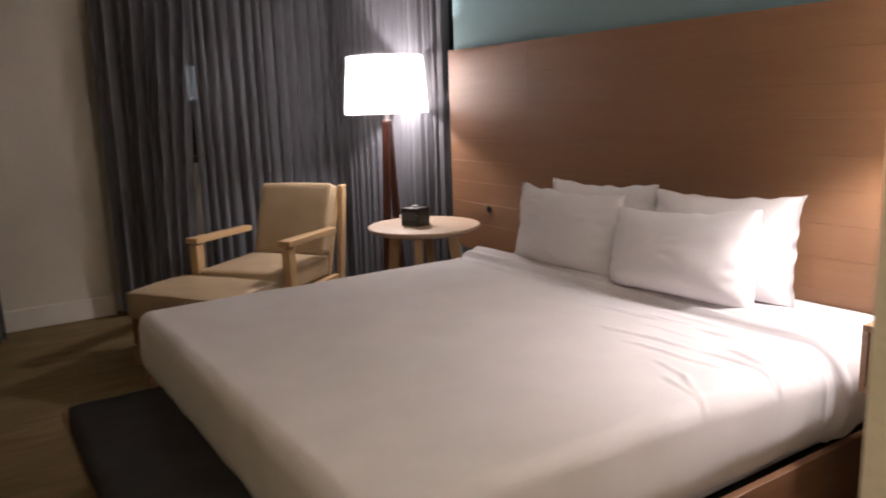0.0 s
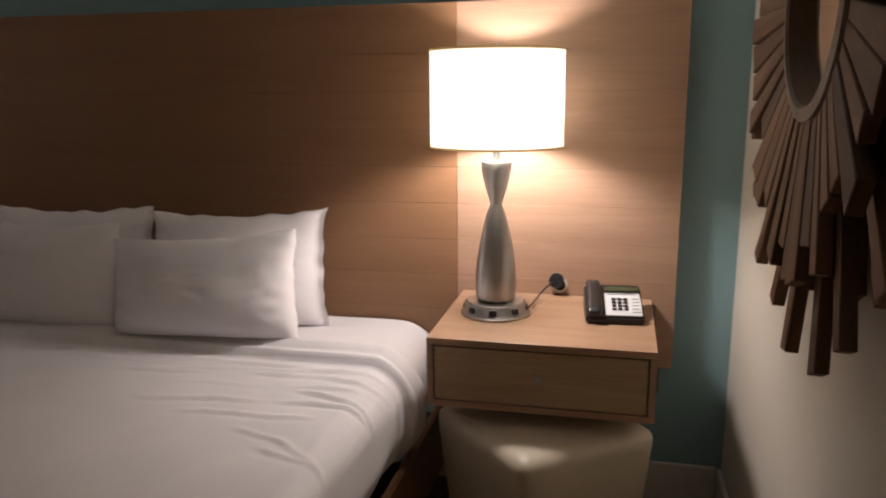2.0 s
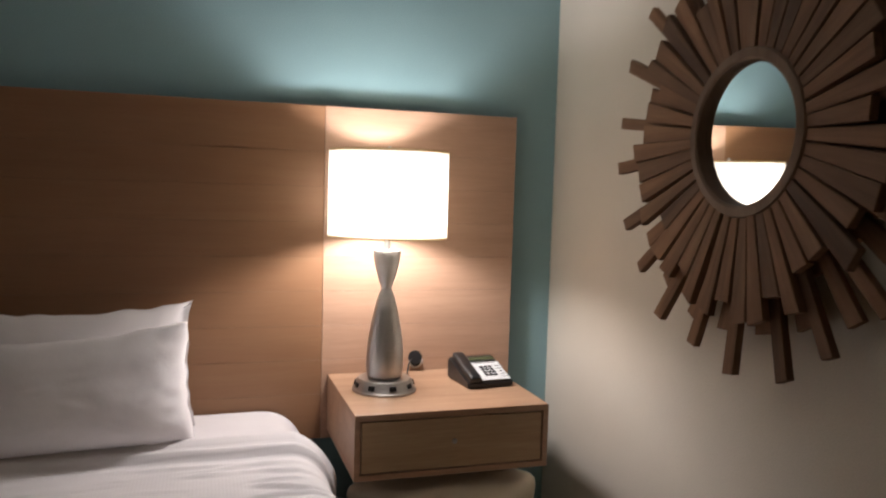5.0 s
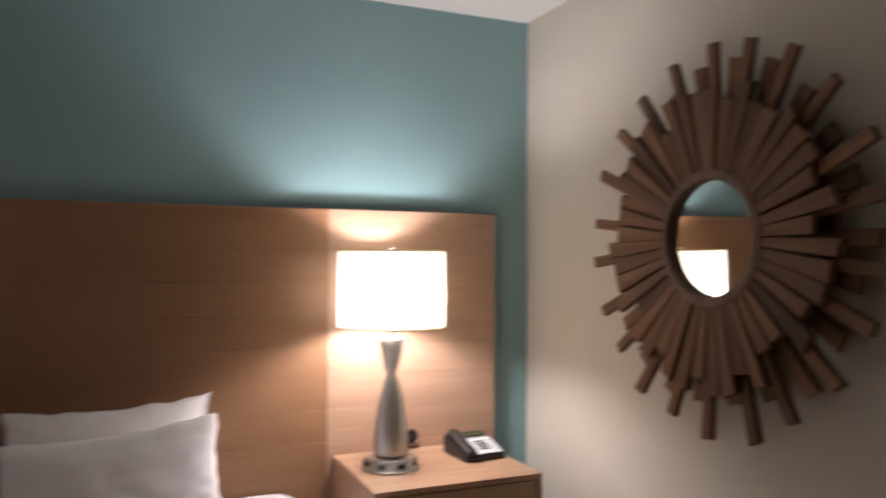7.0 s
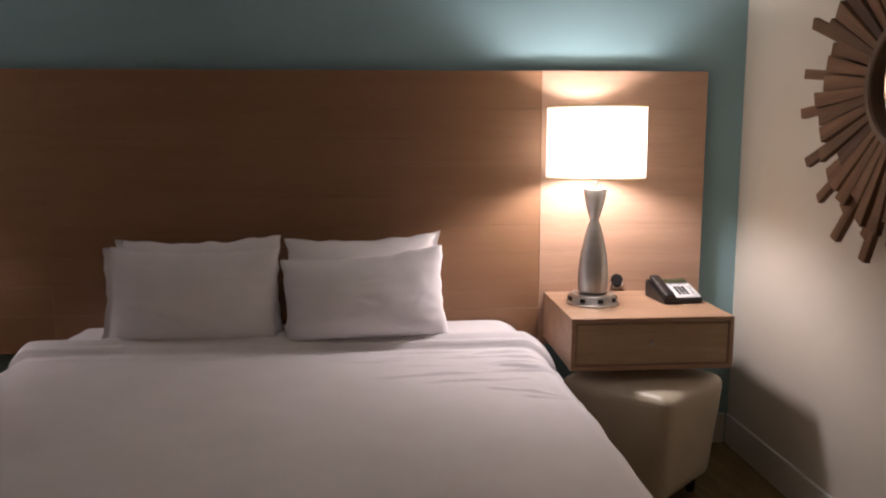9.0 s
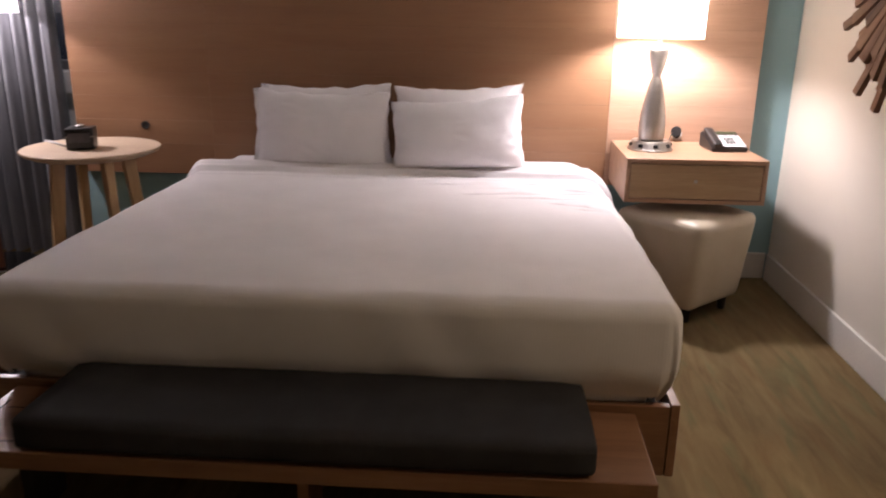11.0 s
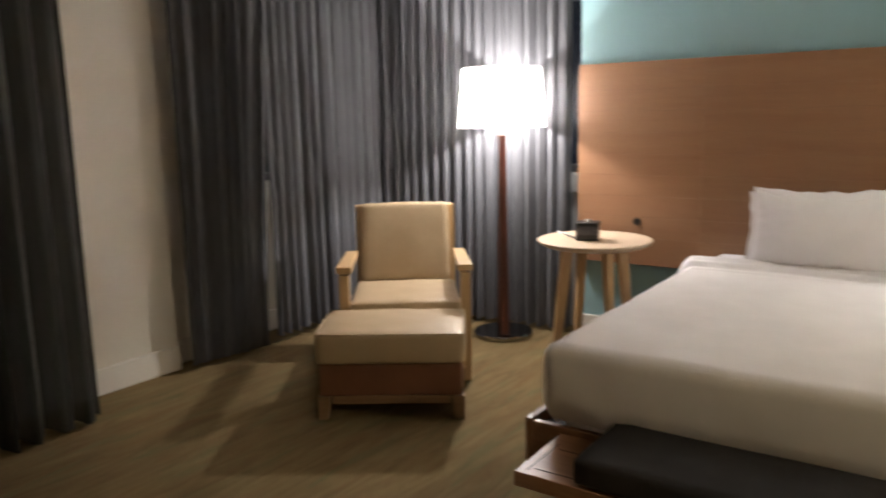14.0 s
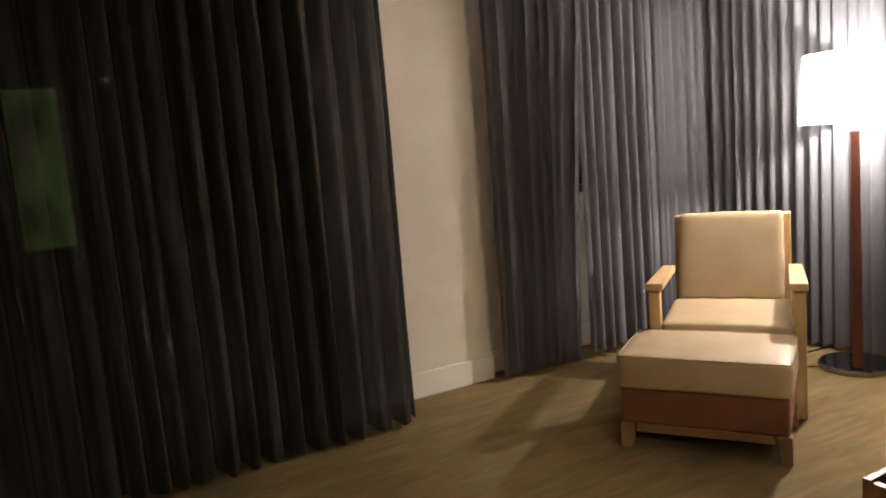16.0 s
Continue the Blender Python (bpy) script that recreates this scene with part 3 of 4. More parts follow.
def pillow(place, w, h, t, seed, label, skew=0.0, hem=0):
    """A standing pillow with drawn-out corners, slack top edge and soft dents."""
    n = 58
    rnd = random.Random(seed * 7)
    lines = [(rnd.uniform(-0.75, 0.6), rnd.uniform(-0.7, 0.7), rnd.uniform(-0.5, 0.5), rnd.uniform(0.18, 0.45), rnd.uniform(0.001, 0.0034)) for _ in range(8)]
    bm = bmesh.new()
    sides = []
    for face in (-1, 1):
        grid = []
        for j in range(n + 1):
            v = -1 + 2 * j / n
            row = []
            for i in range(n + 1):
                u = -1 + 2 * i / n
                flap = max(0.0, u * hem - 0.88) / 0.12
                edge = (1 - min(1.0, abs(u) * (1.10 if u * hem > 0 else 1.0)) ** 2.6) * (1 - abs(v) ** 2.6)
                full = max(0.0, edge) ** 0.45
                x = u * w / 2 * (1 - 0.055 * (1 - v * v)) + 0.007 * noise.noise(Vector((v * 4.5, seed + 3.3, u))) * abs(u) ** 8
                z = v * h / 2 * (1 + skew * u) * (1 - (0.13 if v > 0 else 0.03) * (1 - abs(u) ** 1.6)) + (0.013 * noise.noise(Vector((u * 4.2, seed, 0))) if v > 0 else 0.0) * abs(v) ** 3
                low = 1.0 - 0.28 * v
                q = Vector((u * 1.7, v * 1.7, seed))
                dent = 0.005 * noise.noise(q * 1.3) + 0.0012 * noise.noise(q * 3.1) * full
                pucker = 0.010 * math.sin(v * 17 + 4 * noise.noise(q)) * max(0, abs(u) - 0.72) * 3.2 * full
                for cx, cy in ((0.95, 0.95), (-0.95, 0.95), (0.95, -0.95), (-0.95, -0.95)):
                    far = math.hypot(u - cx, (v - cy) * 0.7)
                    ray = math.atan2(v - cy, u - cx) * 9 + 1.5 * noise.noise(q * 2 + Vector((cx, cy, 0)))
                    pucker += 0.0040 * (1 - abs(math.sin(ray))) ** 2 * math.exp(-(far / 0.30) ** 2) * full
                for lx, lz, turn, reach, high in lines:
                    along = (u - lx) * math.cos(turn) + (v - lz) * math.sin(turn) * 0.55
                    across = -(u - lx) * math.sin(turn) + (v - lz) * math.cos(turn) * 0.55 + 0.03 * noise.noise(q * 3)
                    if 0 < along < reach:
                        pucker += high * math.sin(math.pi * along / reach) * (math.exp(-(across / 0.030) ** 2) - 0.5 * math.exp(-((across - 0.06) / 0.04) ** 2)) * full
                y = face * (t / 2 * full * low + (dent + pucker) * min(1, full * 1.5)) + 0.005 * noise.noise(Vector((u * 0.8, v * 0.8, seed + 9.4)))
                y += flap * (face * 0.004 * (1 - v * v) + 0.006 * math.sin(v * 5 + seed + 3 * noise.noise(q)) + 0.0022 * math.sin(v * 17 + seed))
                row.append(bm.verts.new((x, y, z)))
            grid.append(row)
        for a, b in zip(grid, grid[1:]):
            for i in range(n):
                bm.faces.new((a[i], a[i + 1], b[i + 1], b[i]))
        sides.append(grid)
    bmesh.ops.remove_doubles(bm, verts=bm.verts[:], dist=0.0008)
    ob = new("pillow", mesh_of("pillow", bm, SHEET, True))
    ob.matrix_world = place
    return tagged(ob, label=label, category="pillow", group="pillows on the bed")


pillow(pose(-2.335, -0.118, 0.802, -8, -1.0, 1), 0.665, 0.41, 0.17, 1, "white bed pillow propped against the headboard", 0.0, -1)
pillow(pose(-1.660, -0.128, 0.806, -8, -1.5, 5), 0.640, 0.41, 0.17, 2, "white bed pillow propped against the headboard", 0.0, 1)
pillow(pose(-2.315, -0.345, 0.812, -7, 1.0, 1), 0.660, 0.365, 0.19, 3, "white bed pillow leaning on the pillow behind", 0.0, -1)
pillow(pose(-1.655, -0.372, 0.806, -11, -2.4, 4), 0.630, 0.335, 0.20, 4, "creased white bed pillow leaning on another pillow", 0.06)


# ---- the bench at the bed's foot ----
def foot_bench():
    root = thing("bench", pose(-1.955, -2.22, 0), "low brown wooden bench at the bed's foot", "bench")
    part(root, "top_board", box_mesh("top_board", (-0.883, 0.883, -0.162, 0.172, 0.252, 0.302), BEDWOOD, 0.003))
    # outer legs and rear strip are near black for the shade under the bench
    for x in (-0.76, 0.0, 0.76):
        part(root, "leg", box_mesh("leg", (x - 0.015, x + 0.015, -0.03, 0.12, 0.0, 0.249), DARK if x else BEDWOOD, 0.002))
    part(root, "recess_shade", box_mesh("recess_shade", (-0.82, 0.82, 0.135, 0.165, 0.14, 0.249), DARK, 0.002))
    for y in (-0.115, 0.05):
        part(root, "groove", box_mesh("groove", (-0.83, -0.70, y - 0.002, y + 0.002, 0.3005, 0.3026), DARK, 0.0))
    part(root, "groove", box_mesh("groove", (-0.852, -0.848, -0.14, 0.09, 0.3005, 0.3026), DARK, 0.0))
    return root


foot_bench()
cush = new("bench_cushion", cushion_mesh("bench_cushion", 1.425, 0.345, 0.092, BENCH_CLOTH, 0.012, 0.024))
cush.matrix_world = pose(-1.930, -2.212, 0.3025)
tagged(cush, label="charcoal fabric seat cushion lying on the bench", category="cushion")


# ---- the nightstand and what stands on it ----
def nightstand():
    x0, x1, y0, y1, z0, z1 = -0.886, -0.262, -0.527, -0.006, 0.535, 0.736
    root = thing("nightstand", pose(0, 0, 0), "wall hung oak nightstand with one closed drawer", "nightstand")
    part(root, "top", box_mesh("top", (x0, x1, y0, y1, z1 - 0.020, z1), STAND, 0.0015))
    part(root, "bottom", box_mesh("bottom", (x0, x1, y0, y1, z0, z0 + 0.018), STAND, 0.0015))
    for a, b in ((x0, x0 + 0.018), (x1 - 0.018, x1)):
        part(root, "side", box_mesh("side", (a, b, y0, y1, z0 + 0.0182, z1 - 0.0202), STAND, 0.0012))
    part(root, "carcass_inside", box_mesh("carcass_inside", (x0 + 0.019, x1 - 0.019, y0 + 0.03, y1, z0 + 0.019, z1 - 0.021), DARK, 0.0))
    part(root, "drawer_front", box_mesh("drawer_front", (x0 + 0.0215, x1 - 0.0215, y0 + 0.004, y0 + 0.024, z0 + 0.0215, z1 - 0.0245), STAND_FRONT, 0.0012))
    part(root, "drawer_lock", lathe_mesh("drawer_lock", [(0.0, 0.0), (0.008, 0.0), (0.008, 0.003), (0.006, 0.004), (0.0, 0.004)], STEEL, 18), pose(-0.574, y0 + 0.004, 0.637, 90), "small steel drawer lock")
    return root


nightstand()


def table_lamp():
    root = thing("table_lamp", pose(*TABLE_LAMP, 0.7362), "brushed metal hourglass table lamp with a lit cream drum shade", "table lamp")
    part(root, "base", lathe_mesh("base", [(0.0, 0.0), (0.106, 0.0), (0.107, 0.006), (0.100, 0.012), (0.092, 0.036), (0.086, 0.042), (0.0, 0.043)], STEEL))
    for k in range(9):
        a = radians(-170 + 42 * k)
        m = Matrix.Translation((0.0965 * math.cos(a), 0.0965 * math.sin(a), 0.024)) @ Matrix.Rotation(a, 4, "Z") @ Matrix.Rotation(radians(-15), 4, "Y")
        part(root, "socket", box_mesh("socket", (-0.003, 0.003, -0.011, 0.011, -0.008, 0.008), BLACK, 0.001, 1), m, "black power socket")
    body = [(0.052, 0.043), (0.059, 0.050), (0.062, 0.085), (0.0615, 0.12), (0.058, 0.165), (0.050, 0.215), (0.039, 0.27), (0.027, 0.315), (0.0175, 0.337),
            (0.0170, 0.342), (0.022, 0.356), (0.030, 0.38), (0.038, 0.41), (0.0435, 0.44), (0.0455, 0.463), (0.044, 0.467), (0.0, 0.467)]
    part(root, "body", lathe_mesh("body", body, STEEL))
    part(root, "stem", lathe_mesh("stem", [(0.011, 0.467), (0.011, 0.505), (0.016, 0.509), (0.016, 0.545), (0.0, 0.547)], STEEL, 20))
    zb, zt, r = 0.509, 0.789, 0.195
    bm = bmesh.new()
    seg = 64
    lo = [bm.verts.new((r * math.cos(2 * math.pi * k / seg), r * math.sin(2 * math.pi * k / seg), zb)) for k in range(seg)]
    hi = [bm.verts.new((r * math.cos(2 * math.pi * k / seg), r * math.sin(2 * math.pi * k / seg), zt)) for k in range(seg)]
    for k in range(seg):
        bm.faces.new((lo[k], lo[(k + 1) % seg], hi[(k + 1) % seg], hi[k]))
    part(root, "shade", mesh_of("shade", bm, SHADE, True), label="lit cream fabric drum shade")
    for z in (zb, zt - 0.006):
        part(root, "trim", lathe_mesh("trim", [(r + 0.0006, z), (r + 0.0016, z), (r + 0.0016, z + 0.006), (r + 0.0006, z + 0.006), (r + 0.0006, z)], SHADE_TRIM, 64))
    part(root, "harp", tube_mesh("harp", [(0.0, 0.0, 0.60), (0.045, 0, 0.65), (0.045, 0, 0.72), (0.0, 0, 0.785)], 0.0016, STEEL, 6))
    part(root, "harp", tube_mesh("harp", [(0.0, 0.0, 0.60), (-0.045, 0, 0.65), (-0.045, 0, 0.72), (0.0, 0, 0.785)], 0.0016, STEEL, 6))
    for k in range(3):
        a = radians(30 + 120 * k)
        part(root, "spider", tube_mesh("spider", [(0, 0, 0.784), ((r - 0.002) * math.cos(a), (r - 0.002) * math.sin(a), 0.784)], 0.0016, STEEL, 6))
    part(root, "finial", lathe_mesh("finial", [(0.0, 0.782), (0.007, 0.784), (0.005, 0.79), (0.008, 0.797), (0.005, 0.804), (0.0, 0.806)], STEEL, 16))
    return root


lamp = table_lamp()
part(lamp, "cord", tube_mesh("cord", [(-0.645, -0.215, 0.742), (-0.632, -0.17, 0.745), (-0.618, -0.11, 0.757), (-0.600, -0.06, 0.772), (-0.580, -0.026, 0.783), (-0.567, -0.0145, 0.786)], 0.003, BLACK), pose(-TABLE_LAMP[0], -TABLE_LAMP[1], -0.7362))


def telephone():
    root = thing("telephone", pose(-0.382, -0.212, 0.7364, 0, 0, 5) @ Matrix.Scale(0.92, 4), "black desk telephone with a white keypad card", "telephone")
    bm = bmesh.new()
    w, d = 0.092, 0.102
    pts = [(-d, 0.0), (d, 0.0), (d, 0.078), (d - 0.03, 0.080), (-d, 0.024)]
    a = [bm.verts.new((-w, y, z)) for y, z in pts]
    b = [bm.verts.new((w, y, z)) for y, z in pts]
    bm.faces.new(a[::-1])
    bm.faces.new(b)
    for k in range(5):
        bm.faces.new((a[k], a[(k + 1) % 5], b[(k + 1) % 5], b[k]))
    bmesh.ops.bevel(bm, geom=bm.edges[:], offset=0.006, segments=2, affect="EDGES")
    part(root, "body", mesh_of("body", bm, BLACK))
    tilt = math.degrees(math.atan2(0.080 - 0.024, 2 * d - 0.03))
    face = pose(0, -0.015, 0.052, tilt)
    part(root, "handset", cushion_mesh("handset", 0.046, 0.19, 0.024, BLACK, 0.003, 0.010, 10), face @ pose(-0.064, 0.0, 0.001))
    part(root, "keypad_card", box_mesh("keypad_card", (-0.028, 0.086, -0.082, 0.045, 0.0005, 0.0025), CARD, 0.0008, 1), face, "white keypad card")
    for i in range(3):
        for j in range(4):
            x, y = 0.000 + 0.0185 * i, -0.050 + 0.019 * j
            part(root, "key", box_mesh("key", (x - 0.0068, x + 0.0068, y - 0.006, y + 0.006, 0.0026, 0.0062), BLACK, 0.001, 1), face)
    for j in range(5):
        part(root, "label_bar", box_mesh("label_bar", (0.058, 0.080, -0.066 + 0.019 * j, -0.062 + 0.019 * j, 0.0026, 0.003), INK, 0.0), face)
    part(root, "label_bar", box_mesh("label_bar", (-0.018, 0.074, 0.036, 0.040, 0.0026, 0.003), INK, 0.0), face)
    part(root, "display", box_mesh("display", (-0.024, 0.082, 0.060, 0.086, 0.0005, 0.003), LCD, 0.001, 1), face, "green grey display")
    return root


phone = telephone()
part(phone, "cord", tube_mesh("cord", [(-0.30, -0.12, 0.741), (-0.275, -0.10, 0.742), (-0.256, -0.09, 0.735), (-0.252, -0.07, 0.66), (-0.250, -0.04, 0.58), (-0.23, 0.02, 0.50), (-0.225, 0.03, 0.40)], 0.0025, BLACK), (pose(-0.382, -0.212, 0.7364, 0, 0, 5) @ Matrix.Scale(0.92, 4)).inverted())


def cube_stool():
    root = thing("cube_stool", pose(-0.570, -0.418, 0, 0, 0, 42), "ivory vinyl cube stool tucked under the nightstand", "stool")
    bm = bmesh.new()
    s, h0, h1, n = 0.236, 0.066, 0.482, 16
    add_box(bm, -s, s, -s, s, h0, h1)
    bmesh.ops.subdivide_edges(bm, edges=bm.edges[:], cuts=n, use_grid_fill=True)
    c = 0.040
    for v in bm.verts:
        inner = Vector((max(-s + c, min(s - c, v.co.x)), max(-s + c, min(s - c, v.co.y)), max(h0 + c, min(h1 - c, v.co.z))))
        off = v.co - inner
        if off.length > 1e-6:
            v.co = inner + off.normalized() * c
        f = (v.co.z - h0) / (h1 - h0)
        k = 0.84 + 0.16 * f
        v.co.x *= k
        v.co.y *= k
        if f > 0.9:
            v.co.z += 0.014 * (1 - (v.co.x / s) ** 2) * (1 - (v.co.y / s) ** 2)
        v.co += 0.003 * Vector(noise.noise_vector(v.co * 7))
    part(root, "body", mesh_of("body", bm, VINYL, True))
    for x in (-0.145, 0.145):
        for y in (-0.145, 0.145):
            part(root, "foot", lathe_mesh("foot", [(0.017, 0.0), (0.019, 0.006), (0.022, 0.070), (0.0, 0.071)], BLACK, 14), pose(x, y, 0))
    return root


cube_stool()


# ---- the starburst mirror ----
def starburst():
    root = thing("mirror", pose(0, -1.164, 1.556, 0, 0, 0), "round wall mirror in a starburst of weathered wooden sticks", "mirror")
    rnd = random.Random(21)
    lay = Matrix(((0, 0, -1, 0), (-1, 0, 0, 0), (0, 1, 0, 0), (0, 0, 0, 1)))  # local x to -y, y up, z off the wall
    part(root, "backing", lathe_mesh("backing", [(0.0, 0.001), (0.36, 0.001), (0.36, 0.018), (0.0, 0.018)], DRIFT, 48), lay)
    def stick(w0, w1, inner, outer, cut, thick):
        bm = bmesh.new()
        lo = [bm.verts.new(p) for p in ((-w0 / 2, inner, 0), (w0 / 2, inner, 0), (w1 / 2, outer, 0), (-w1 / 2, outer - cut, 0))]
        hi = [bm.verts.new((v.co.x, v.co.y, thick)) for v in lo]
        bm.faces.new(lo[::-1])
        bm.faces.new(hi)
        for k in range(4):
            bm.faces.new((lo[k], lo[(k + 1) % 4], hi[(k + 1) % 4], hi[k]))
        bmesh.ops.bevel(bm, geom=bm.edges[:], offset=0.0016, segments=1, affect="EDGES")
        return mesh_of("stick", bm, DRIFT)

    # behind: long narrow rays with a shorter, broader board between each two
    rays = [stick(0.030, w, 0.18, L, cut, 0.022) for L, w, cut in ((0.576, 0.036, 0.004), (0.560, 0.033, -0.005), (0.586, 0.038, 0.006), (0.566, 0.034, 0.0))]
    fills = [stick(0.026, w, 0.18, L, cut, 0.018) for L, w, cut in ((0.495, 0.052, 0.008), (0.515, 0.044, -0.006), (0.478, 0.056, 0.004))]
    for k in range(22):
        a = 360 * (k + rnd.uniform(-0.10, 0.10)) / 22
        part(root, "stick", rays[rnd.randrange(4)], lay @ pose(0, 0, 0.036 + 0.002 * (k % 2), 3.6 + rnd.uniform(-0.3, 0.3), 0, a))
        part(root, "stick", fills[rnd.randrange(3)], lay @ pose(0, 0, 0.0185, 3.0 + rnd.uniform(-0.2, 0.2), 0, a + 8.2 + rnd.uniform(-1, 1)))
    # in front: wedge boards laid edge to edge, stepped in length
    wedges = [stick(0.0235, w, 0.182, L, cut, 0.022) for L, w, cut in
              ((0.435, 0.056, 0.006), (0.395, 0.050, -0.008), (0.455, 0.052, 0.010), (0.410, 0.054, 0.004), (0.370, 0.048, -0.004), (0.445, 0.046, -0.010))]
    for k in range(44):
        a = 360 * (k + 0.5 + rnd.uniform(-0.10, 0.10)) / 44
        part(root, "stick", wedges[(k * 5 + rnd.randrange(2)) % 6], lay @ pose(0, 0, 0.060 + 0.004 * rnd.random(), 4.0 + rnd.uniform(-0.3, 0.3), rnd.uniform(-4, 4), a))
    part(root, "ring", lathe_mesh("ring", [(0.170, 0.026), (0.198, 0.026), (0.201, 0.096), (0.197, 0.102), (0.177, 0.104), (0.171, 0.099), (0.170, 0.026)], RING, 64), lay)
    part(root, "glass", lathe_mesh("glass", [(0.0, 0.074), (0.1685, 0.074), (0.1685, 0.077), (0.0, 0.077)], MIRROR, 64, False), lay @ pose(0, 0, 0, 0.7), "clear round mirror glass")
    return root


starburst()


# ---- the reading corner ----
def floor_lamp():
    root = thing("floor_lamp", pose(*FLOOR_LAMP, 0), "lit floor lamp, two red wooden legs on a dark round base", "floor lamp")
    part(root, "base", lathe_mesh("base", [(0.0, 0.0), (0.186, 0.0), (0.190, 0.004), (0.190, 0.024), (0.184, 0.032), (0.10, 0.036), (0.0, 0.038)], CHROME, 64))
    for side in (-1, 1):
        bm = bmesh.new()
        add_box(bm, -0.021, 0.021, -0.015, 0.015, 0.037, 1.262, 0.004, 2)
        for v in bm.verts:
            f = 1 - v.co.z / 1.262
            v.co.x *= 1 + 0.25 * f
            v.co.y += side * (0.0165 + 0.118 * f)
        part(root, "leg", mesh_of("leg", bm, REDWOOD), pose(0, 0, 0, 0, 0, 35))
    part(root, "top_block", box_mesh("top_block", (-0.026, 0.026, -0.036, 0.036, 1.2625, 1.276), REDWOOD, 0.003), pose(0, 0, 0, 0, 0, 35))
    part(root, "neck", lathe_mesh("neck", [(0.020, 1.275), (0.020, 1.282), (0.013, 1.286), (0.013, 1.335), (0.019, 1.34), (0.019, 1.37), (0.0, 1.372)], STEEL, 24))
    zb, zt, rb, rt = 1.325, 1.680, 0.268, 0.240
    bm = bmesh.new()
    seg = 64
    lo = [bm.verts.new((rb * math.cos(2 * math.pi * k / seg), rb * math.sin(2 * math.pi * k / seg), zb)) for k in range(seg)]
    hi = [bm.verts.new((rt * math.cos(2 * math.pi * k / seg), rt * math.sin(2 * math.pi * k / seg), zt)) for k in range(seg)]
    for k in range(seg):
        bm.faces.new((lo[k], lo[(k + 1) % seg], hi[(k + 1) % seg], hi[k]))
    part(root, "shade", mesh_of("shade", bm, SHADE_WHITE, True), label="lit white tapered shade")
    for k in range(3):
        a = radians(15 + 120 * k)
        part(root, "spider", tube_mesh("spider", [(0, 0, 1.345), ((rb - 0.005) * math.cos(a), (rb - 0.005) * math.sin(a), 1.36)], 0.002, STEEL, 6))
    return root


reading_lamp = floor_lamp()
part(reading_lamp, "cord", tube_mesh("cord", [(-4.27, -0.36, 0.006), (-4.36, -0.40, 0.005), (-4.45, -0.36, 0.005), (-4.50, -0.25, 0.005), (-4.47, -0.12, 0.005), (-4.46, 0.02, 0.005)], 0.0035, BLACK), pose(-FLOOR_LAMP[0], -FLOOR_LAMP[1], 0))


def side_table():
    root = thing("side_table", pose(-3.440, -0.392, 0, 0, 0, 3), "round pale wooden side table on splayed legs", "side table")
    r = 0.318
    part(root, "top", lathe_mesh("top", [(0.0, 0.668), (r - 0.05, 0.668), (r - 0.010, 0.684), (r, 0.696), (r, 0.702), (r - 0.004, 0.705), (0.0, 0.705)], TABLETOP, 72))
    part(root, "apron", lathe_mesh("apron", [(0.0, 0.645), (0.135, 0.645), (0.135, 0.6678), (0.0, 0.6678)], BIRCH, 40))
    for k in range(4):
        bm = bmesh.new()
        add_box(bm, -0.032, 0.032, -0.023, 0.023, 0, 0.667, 0.006, 2)
        for v in bm.verts:
            f = 1 - v.co.z / 0.667
            s = 1 - 0.32 * f
            v.co.x *= s
            v.co.y *= s
            v.co.x += 0.165 + 0.070 * f
        part(root, "leg", mesh_of("leg", bm, BIRCH_Z), pose(0, 0, 0, 0, 0, 45 + 90 * k))
    return root


side_table()


def alarm_clock():
    root = thing("alarm_clock", pose(-3.462, -0.432, 0.7055, 0, 0, 18), "small black alarm clock on the side table", "alarm clock")
    part(root, "body", cushion_mesh("body", 0.122, 0.108, 0.100, BLACK, 0.001, 0.004, 14))
    part(root, "top_button", lathe_mesh("top_button", [(0.0, 0.0), (0.020, 0.0), (0.020, 0.008), (0.016, 0.012), (0.0, 0.012)], STEEL, 24), pose(0.0, 0.0, 0.1005), "grey round top button")
    part(root, "display", box_mesh("display", (-0.050, 0.050, -0.0592, -0.0560, 0.034, 0.080), INK, 0.001, 1))
    part(root, "band", box_mesh("band", (-0.0630, 0.0630, -0.0580, -0.0560, 0.060, 0.063), STEEL, 0.0))
    return root


alarm_clock()
pen = new("pen", tube_mesh("pen", [(-3.650, -0.424, 0.736), (-3.60, -0.436, 0.728), (-3.527, -0.456, 0.713)], 0.0055, CARD))
tagged(pen, label="white pen lying beside the alarm clock", category="pen")


def padded(root, name, w, d, h, m, puff=0.014, corner=0.028, label="", mat=None):
    part(root, name, cushion_mesh(name, w, d, h, mat or LEATHER, puff, corner), m, label)


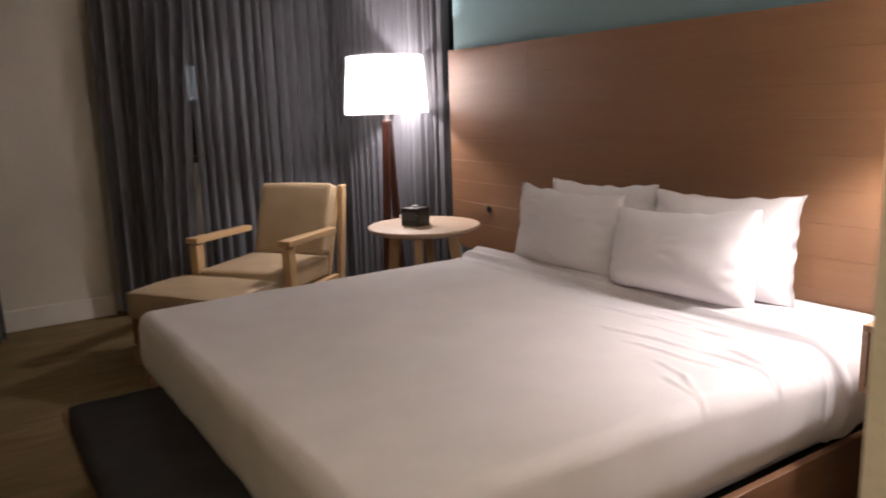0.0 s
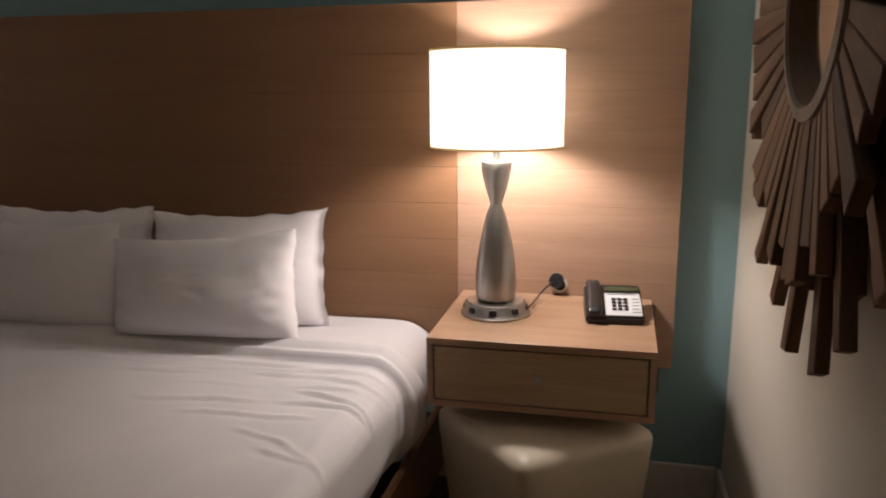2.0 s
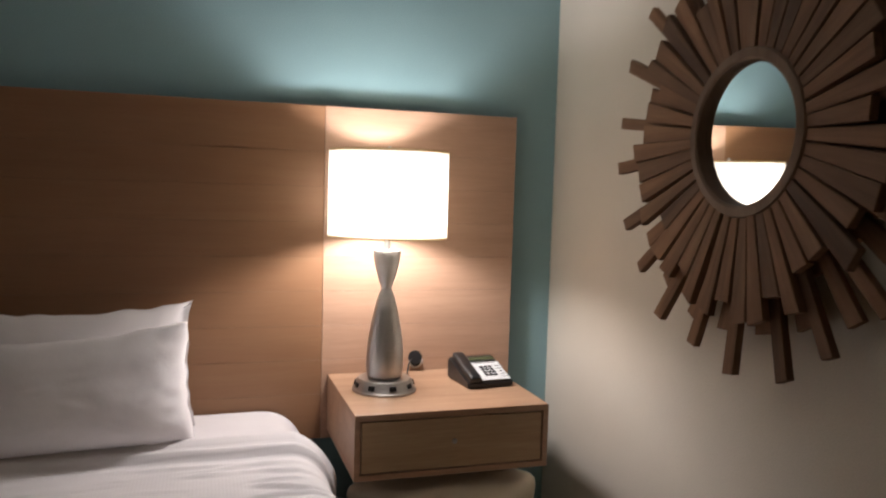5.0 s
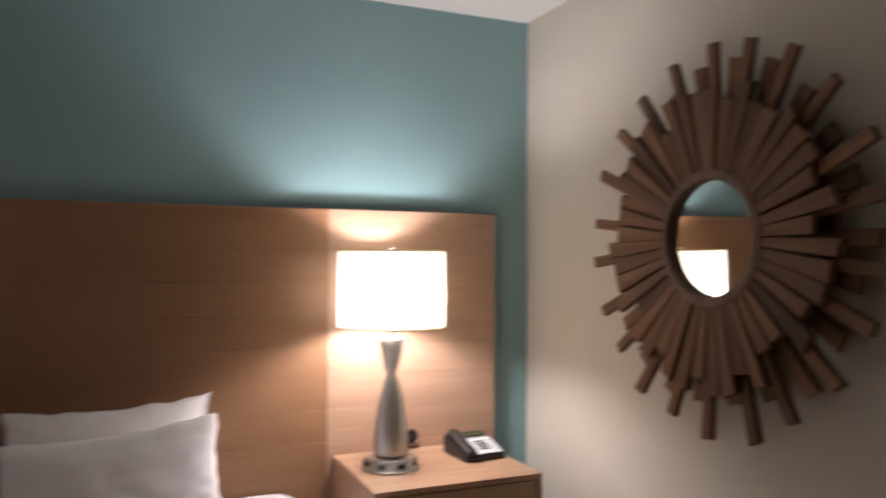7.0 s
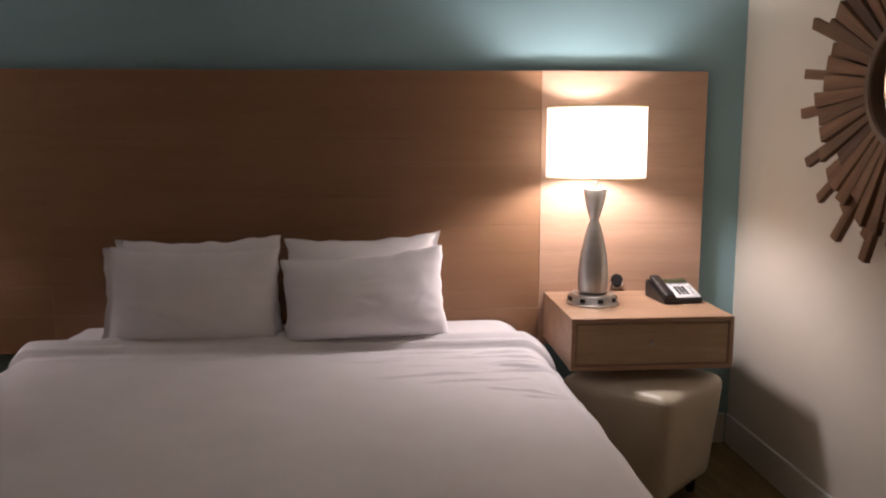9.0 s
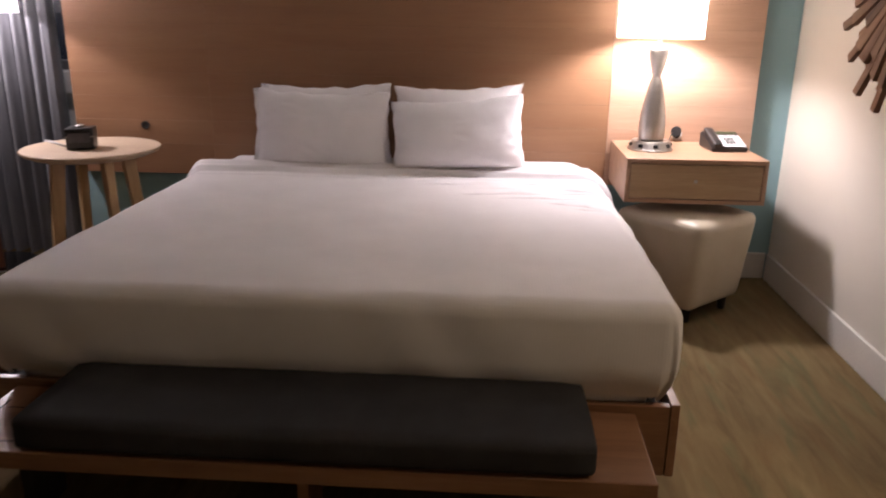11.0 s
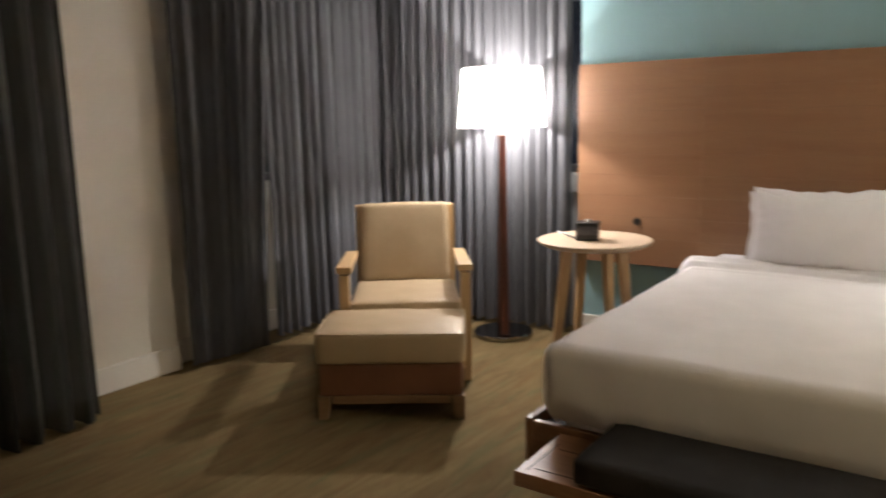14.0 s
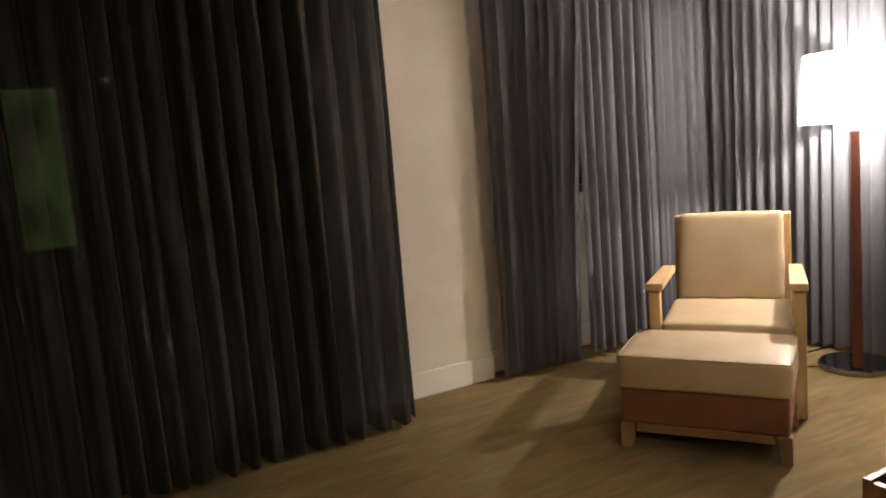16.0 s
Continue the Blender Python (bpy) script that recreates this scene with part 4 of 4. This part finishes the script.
def armchair():
    root = thing("armchair", pose(-4.320, -0.992, 0, 0, 0, 37), "tan leather armchair in a pale wooden frame", "armchair")
    for s in (-1, 1):
        bm = bmesh.new()
        add_box(bm, -0.040, 0.040, -0.345, 0.245, -0.017, 0.017, 0.004, 2)
        for v in bm.verts:
            f = (v.co.y + 0.345) / 0.59
            v.co.x *= 1.0 - 0.18 * f
        part(root, "arm", mesh_of("arm", bm, BIRCH), pose(s * 0.315, 0, 0.612, -1.5))
        part(root, "front_leg", box_mesh("front_leg", (-0.026, 0.026, -0.035, 0.035, 0, 0.592), BIRCH_Z, 0.004), pose(s * 0.318, -0.298, 0))
        part(root, "side_rail", box_mesh("side_rail", (-0.018, 0.018, -0.262, 0.26, 0.235, 0.315), BIRCH, 0.003), pose(s * 0.318, 0, 0))
        bm = bmesh.new()
        add_box(bm, -0.018, 0.018, -0.03, 0.03, 0, 0.868, 0.004, 2)
        for v in bm.verts:
            z = v.co.z
            v.co.y += 0.275 + (0.20 * (z - 0.30) / 0.56 if z > 0.30 else 0.08 * (0.30 - z) / 0.30)
        part(root, "back_leg", mesh_of("back_leg", bm, BIRCH_Z), pose(s * 0.283, 0, 0))
    part(root, "front_rail", box_mesh("front_rail", (-0.291, 0.291, -0.310, -0.280, 0.235, 0.312), BIRCH, 0.003))
    lean = -math.degrees(math.atan2(0.20, 0.56))
    back = pose(0, 0.268, 0.275, lean)
    part(root, "back_panel", box_mesh("back_panel", (-0.264, 0.264, -0.012, 0.014, 0.02, 0.612), BIRCH, 0.004), back)
    padded(root, "seat", 0.575, 0.560, 0.130, pose(0, -0.055, 0.315), 0.012, 0.018)
    padded(root, "backrest", 0.525, 0.100, 0.470, back @ pose(0, -0.064, 0.145), 0.008, 0.018)
    return root


armchair()


def ottoman():
    root = thing("ottoman", pose(-4.005, -1.505, 0, 0, 0, 33), "tan leather ottoman with a brown box base", "ottoman")
    padded(root, "cushion", 0.695, 0.475, 0.146, pose(0, 0, 0.270), 0.016, 0.015)
    part(root, "box", box_mesh("box", (-0.335, 0.335, -0.225, 0.225, 0.115, 0.271), LEATHER_DARK, 0.010, 3), label="dark brown upholstered box")
    for y in (-0.232, 0.232):
        part(root, "seam", tube_mesh("seam", [(-0.33, y, 0.285), (0.0, y - 0.004 * (1 if y < 0 else -1), 0.285), (0.33, y, 0.285)], 0.0025, LEATHER, 6))
    ex, ey, ez = 0.342, 0.232, 0.412
    for p, q in (((-ex, -ey), (ex, -ey)), ((ex, -ey), (ex, ey)), ((ex, ey), (-ex, ey)), ((-ex, ey), (-ex, -ey))):
        bow = Vector((p[1] - q[1], q[0] - p[0])).normalized() * -0.006
        mids = [(p[0] + (q[0] - p[0]) * f + bow.x * math.sin(math.pi * f), p[1] + (q[1] - p[1]) * f + bow.y * math.sin(math.pi * f), ez + 0.003 * math.sin(math.pi * f)) for f in (0, 0.15, 0.35, 0.5, 0.65, 0.85, 1)]
        part(root, "piping", tube_mesh("piping", mids, 0.0035, LEATHER, 6))
    for y in (-0.205, 0.205):
        part(root, "rail", box_mesh("rail", (-0.275, 0.275, y - 0.016, y + 0.016, 0.075, 0.114), BROWN_LEG, 0.003))
    for x in (-0.314, 0.314):
        part(root, "rail", box_mesh("rail", (x - 0.016, x + 0.016, -0.17, 0.17, 0.075, 0.114), BROWN_LEG, 0.003))
        for y in (-0.205, 0.205):
            bm = bmesh.new()
            add_box(bm, -0.030, 0.030, -0.025, 0.025, 0, 0.1142, 0.003, 1)
            for v in bm.verts:
                f = 1 - v.co.z / 0.114
                v.co.x = v.co.x * (1 - 0.2 * f) + math.copysign(0.006 * f, x)
            part(root, "leg", mesh_of("leg", bm, BROWN_LEG), pose(x, y, 0))
    return root


ottoman()
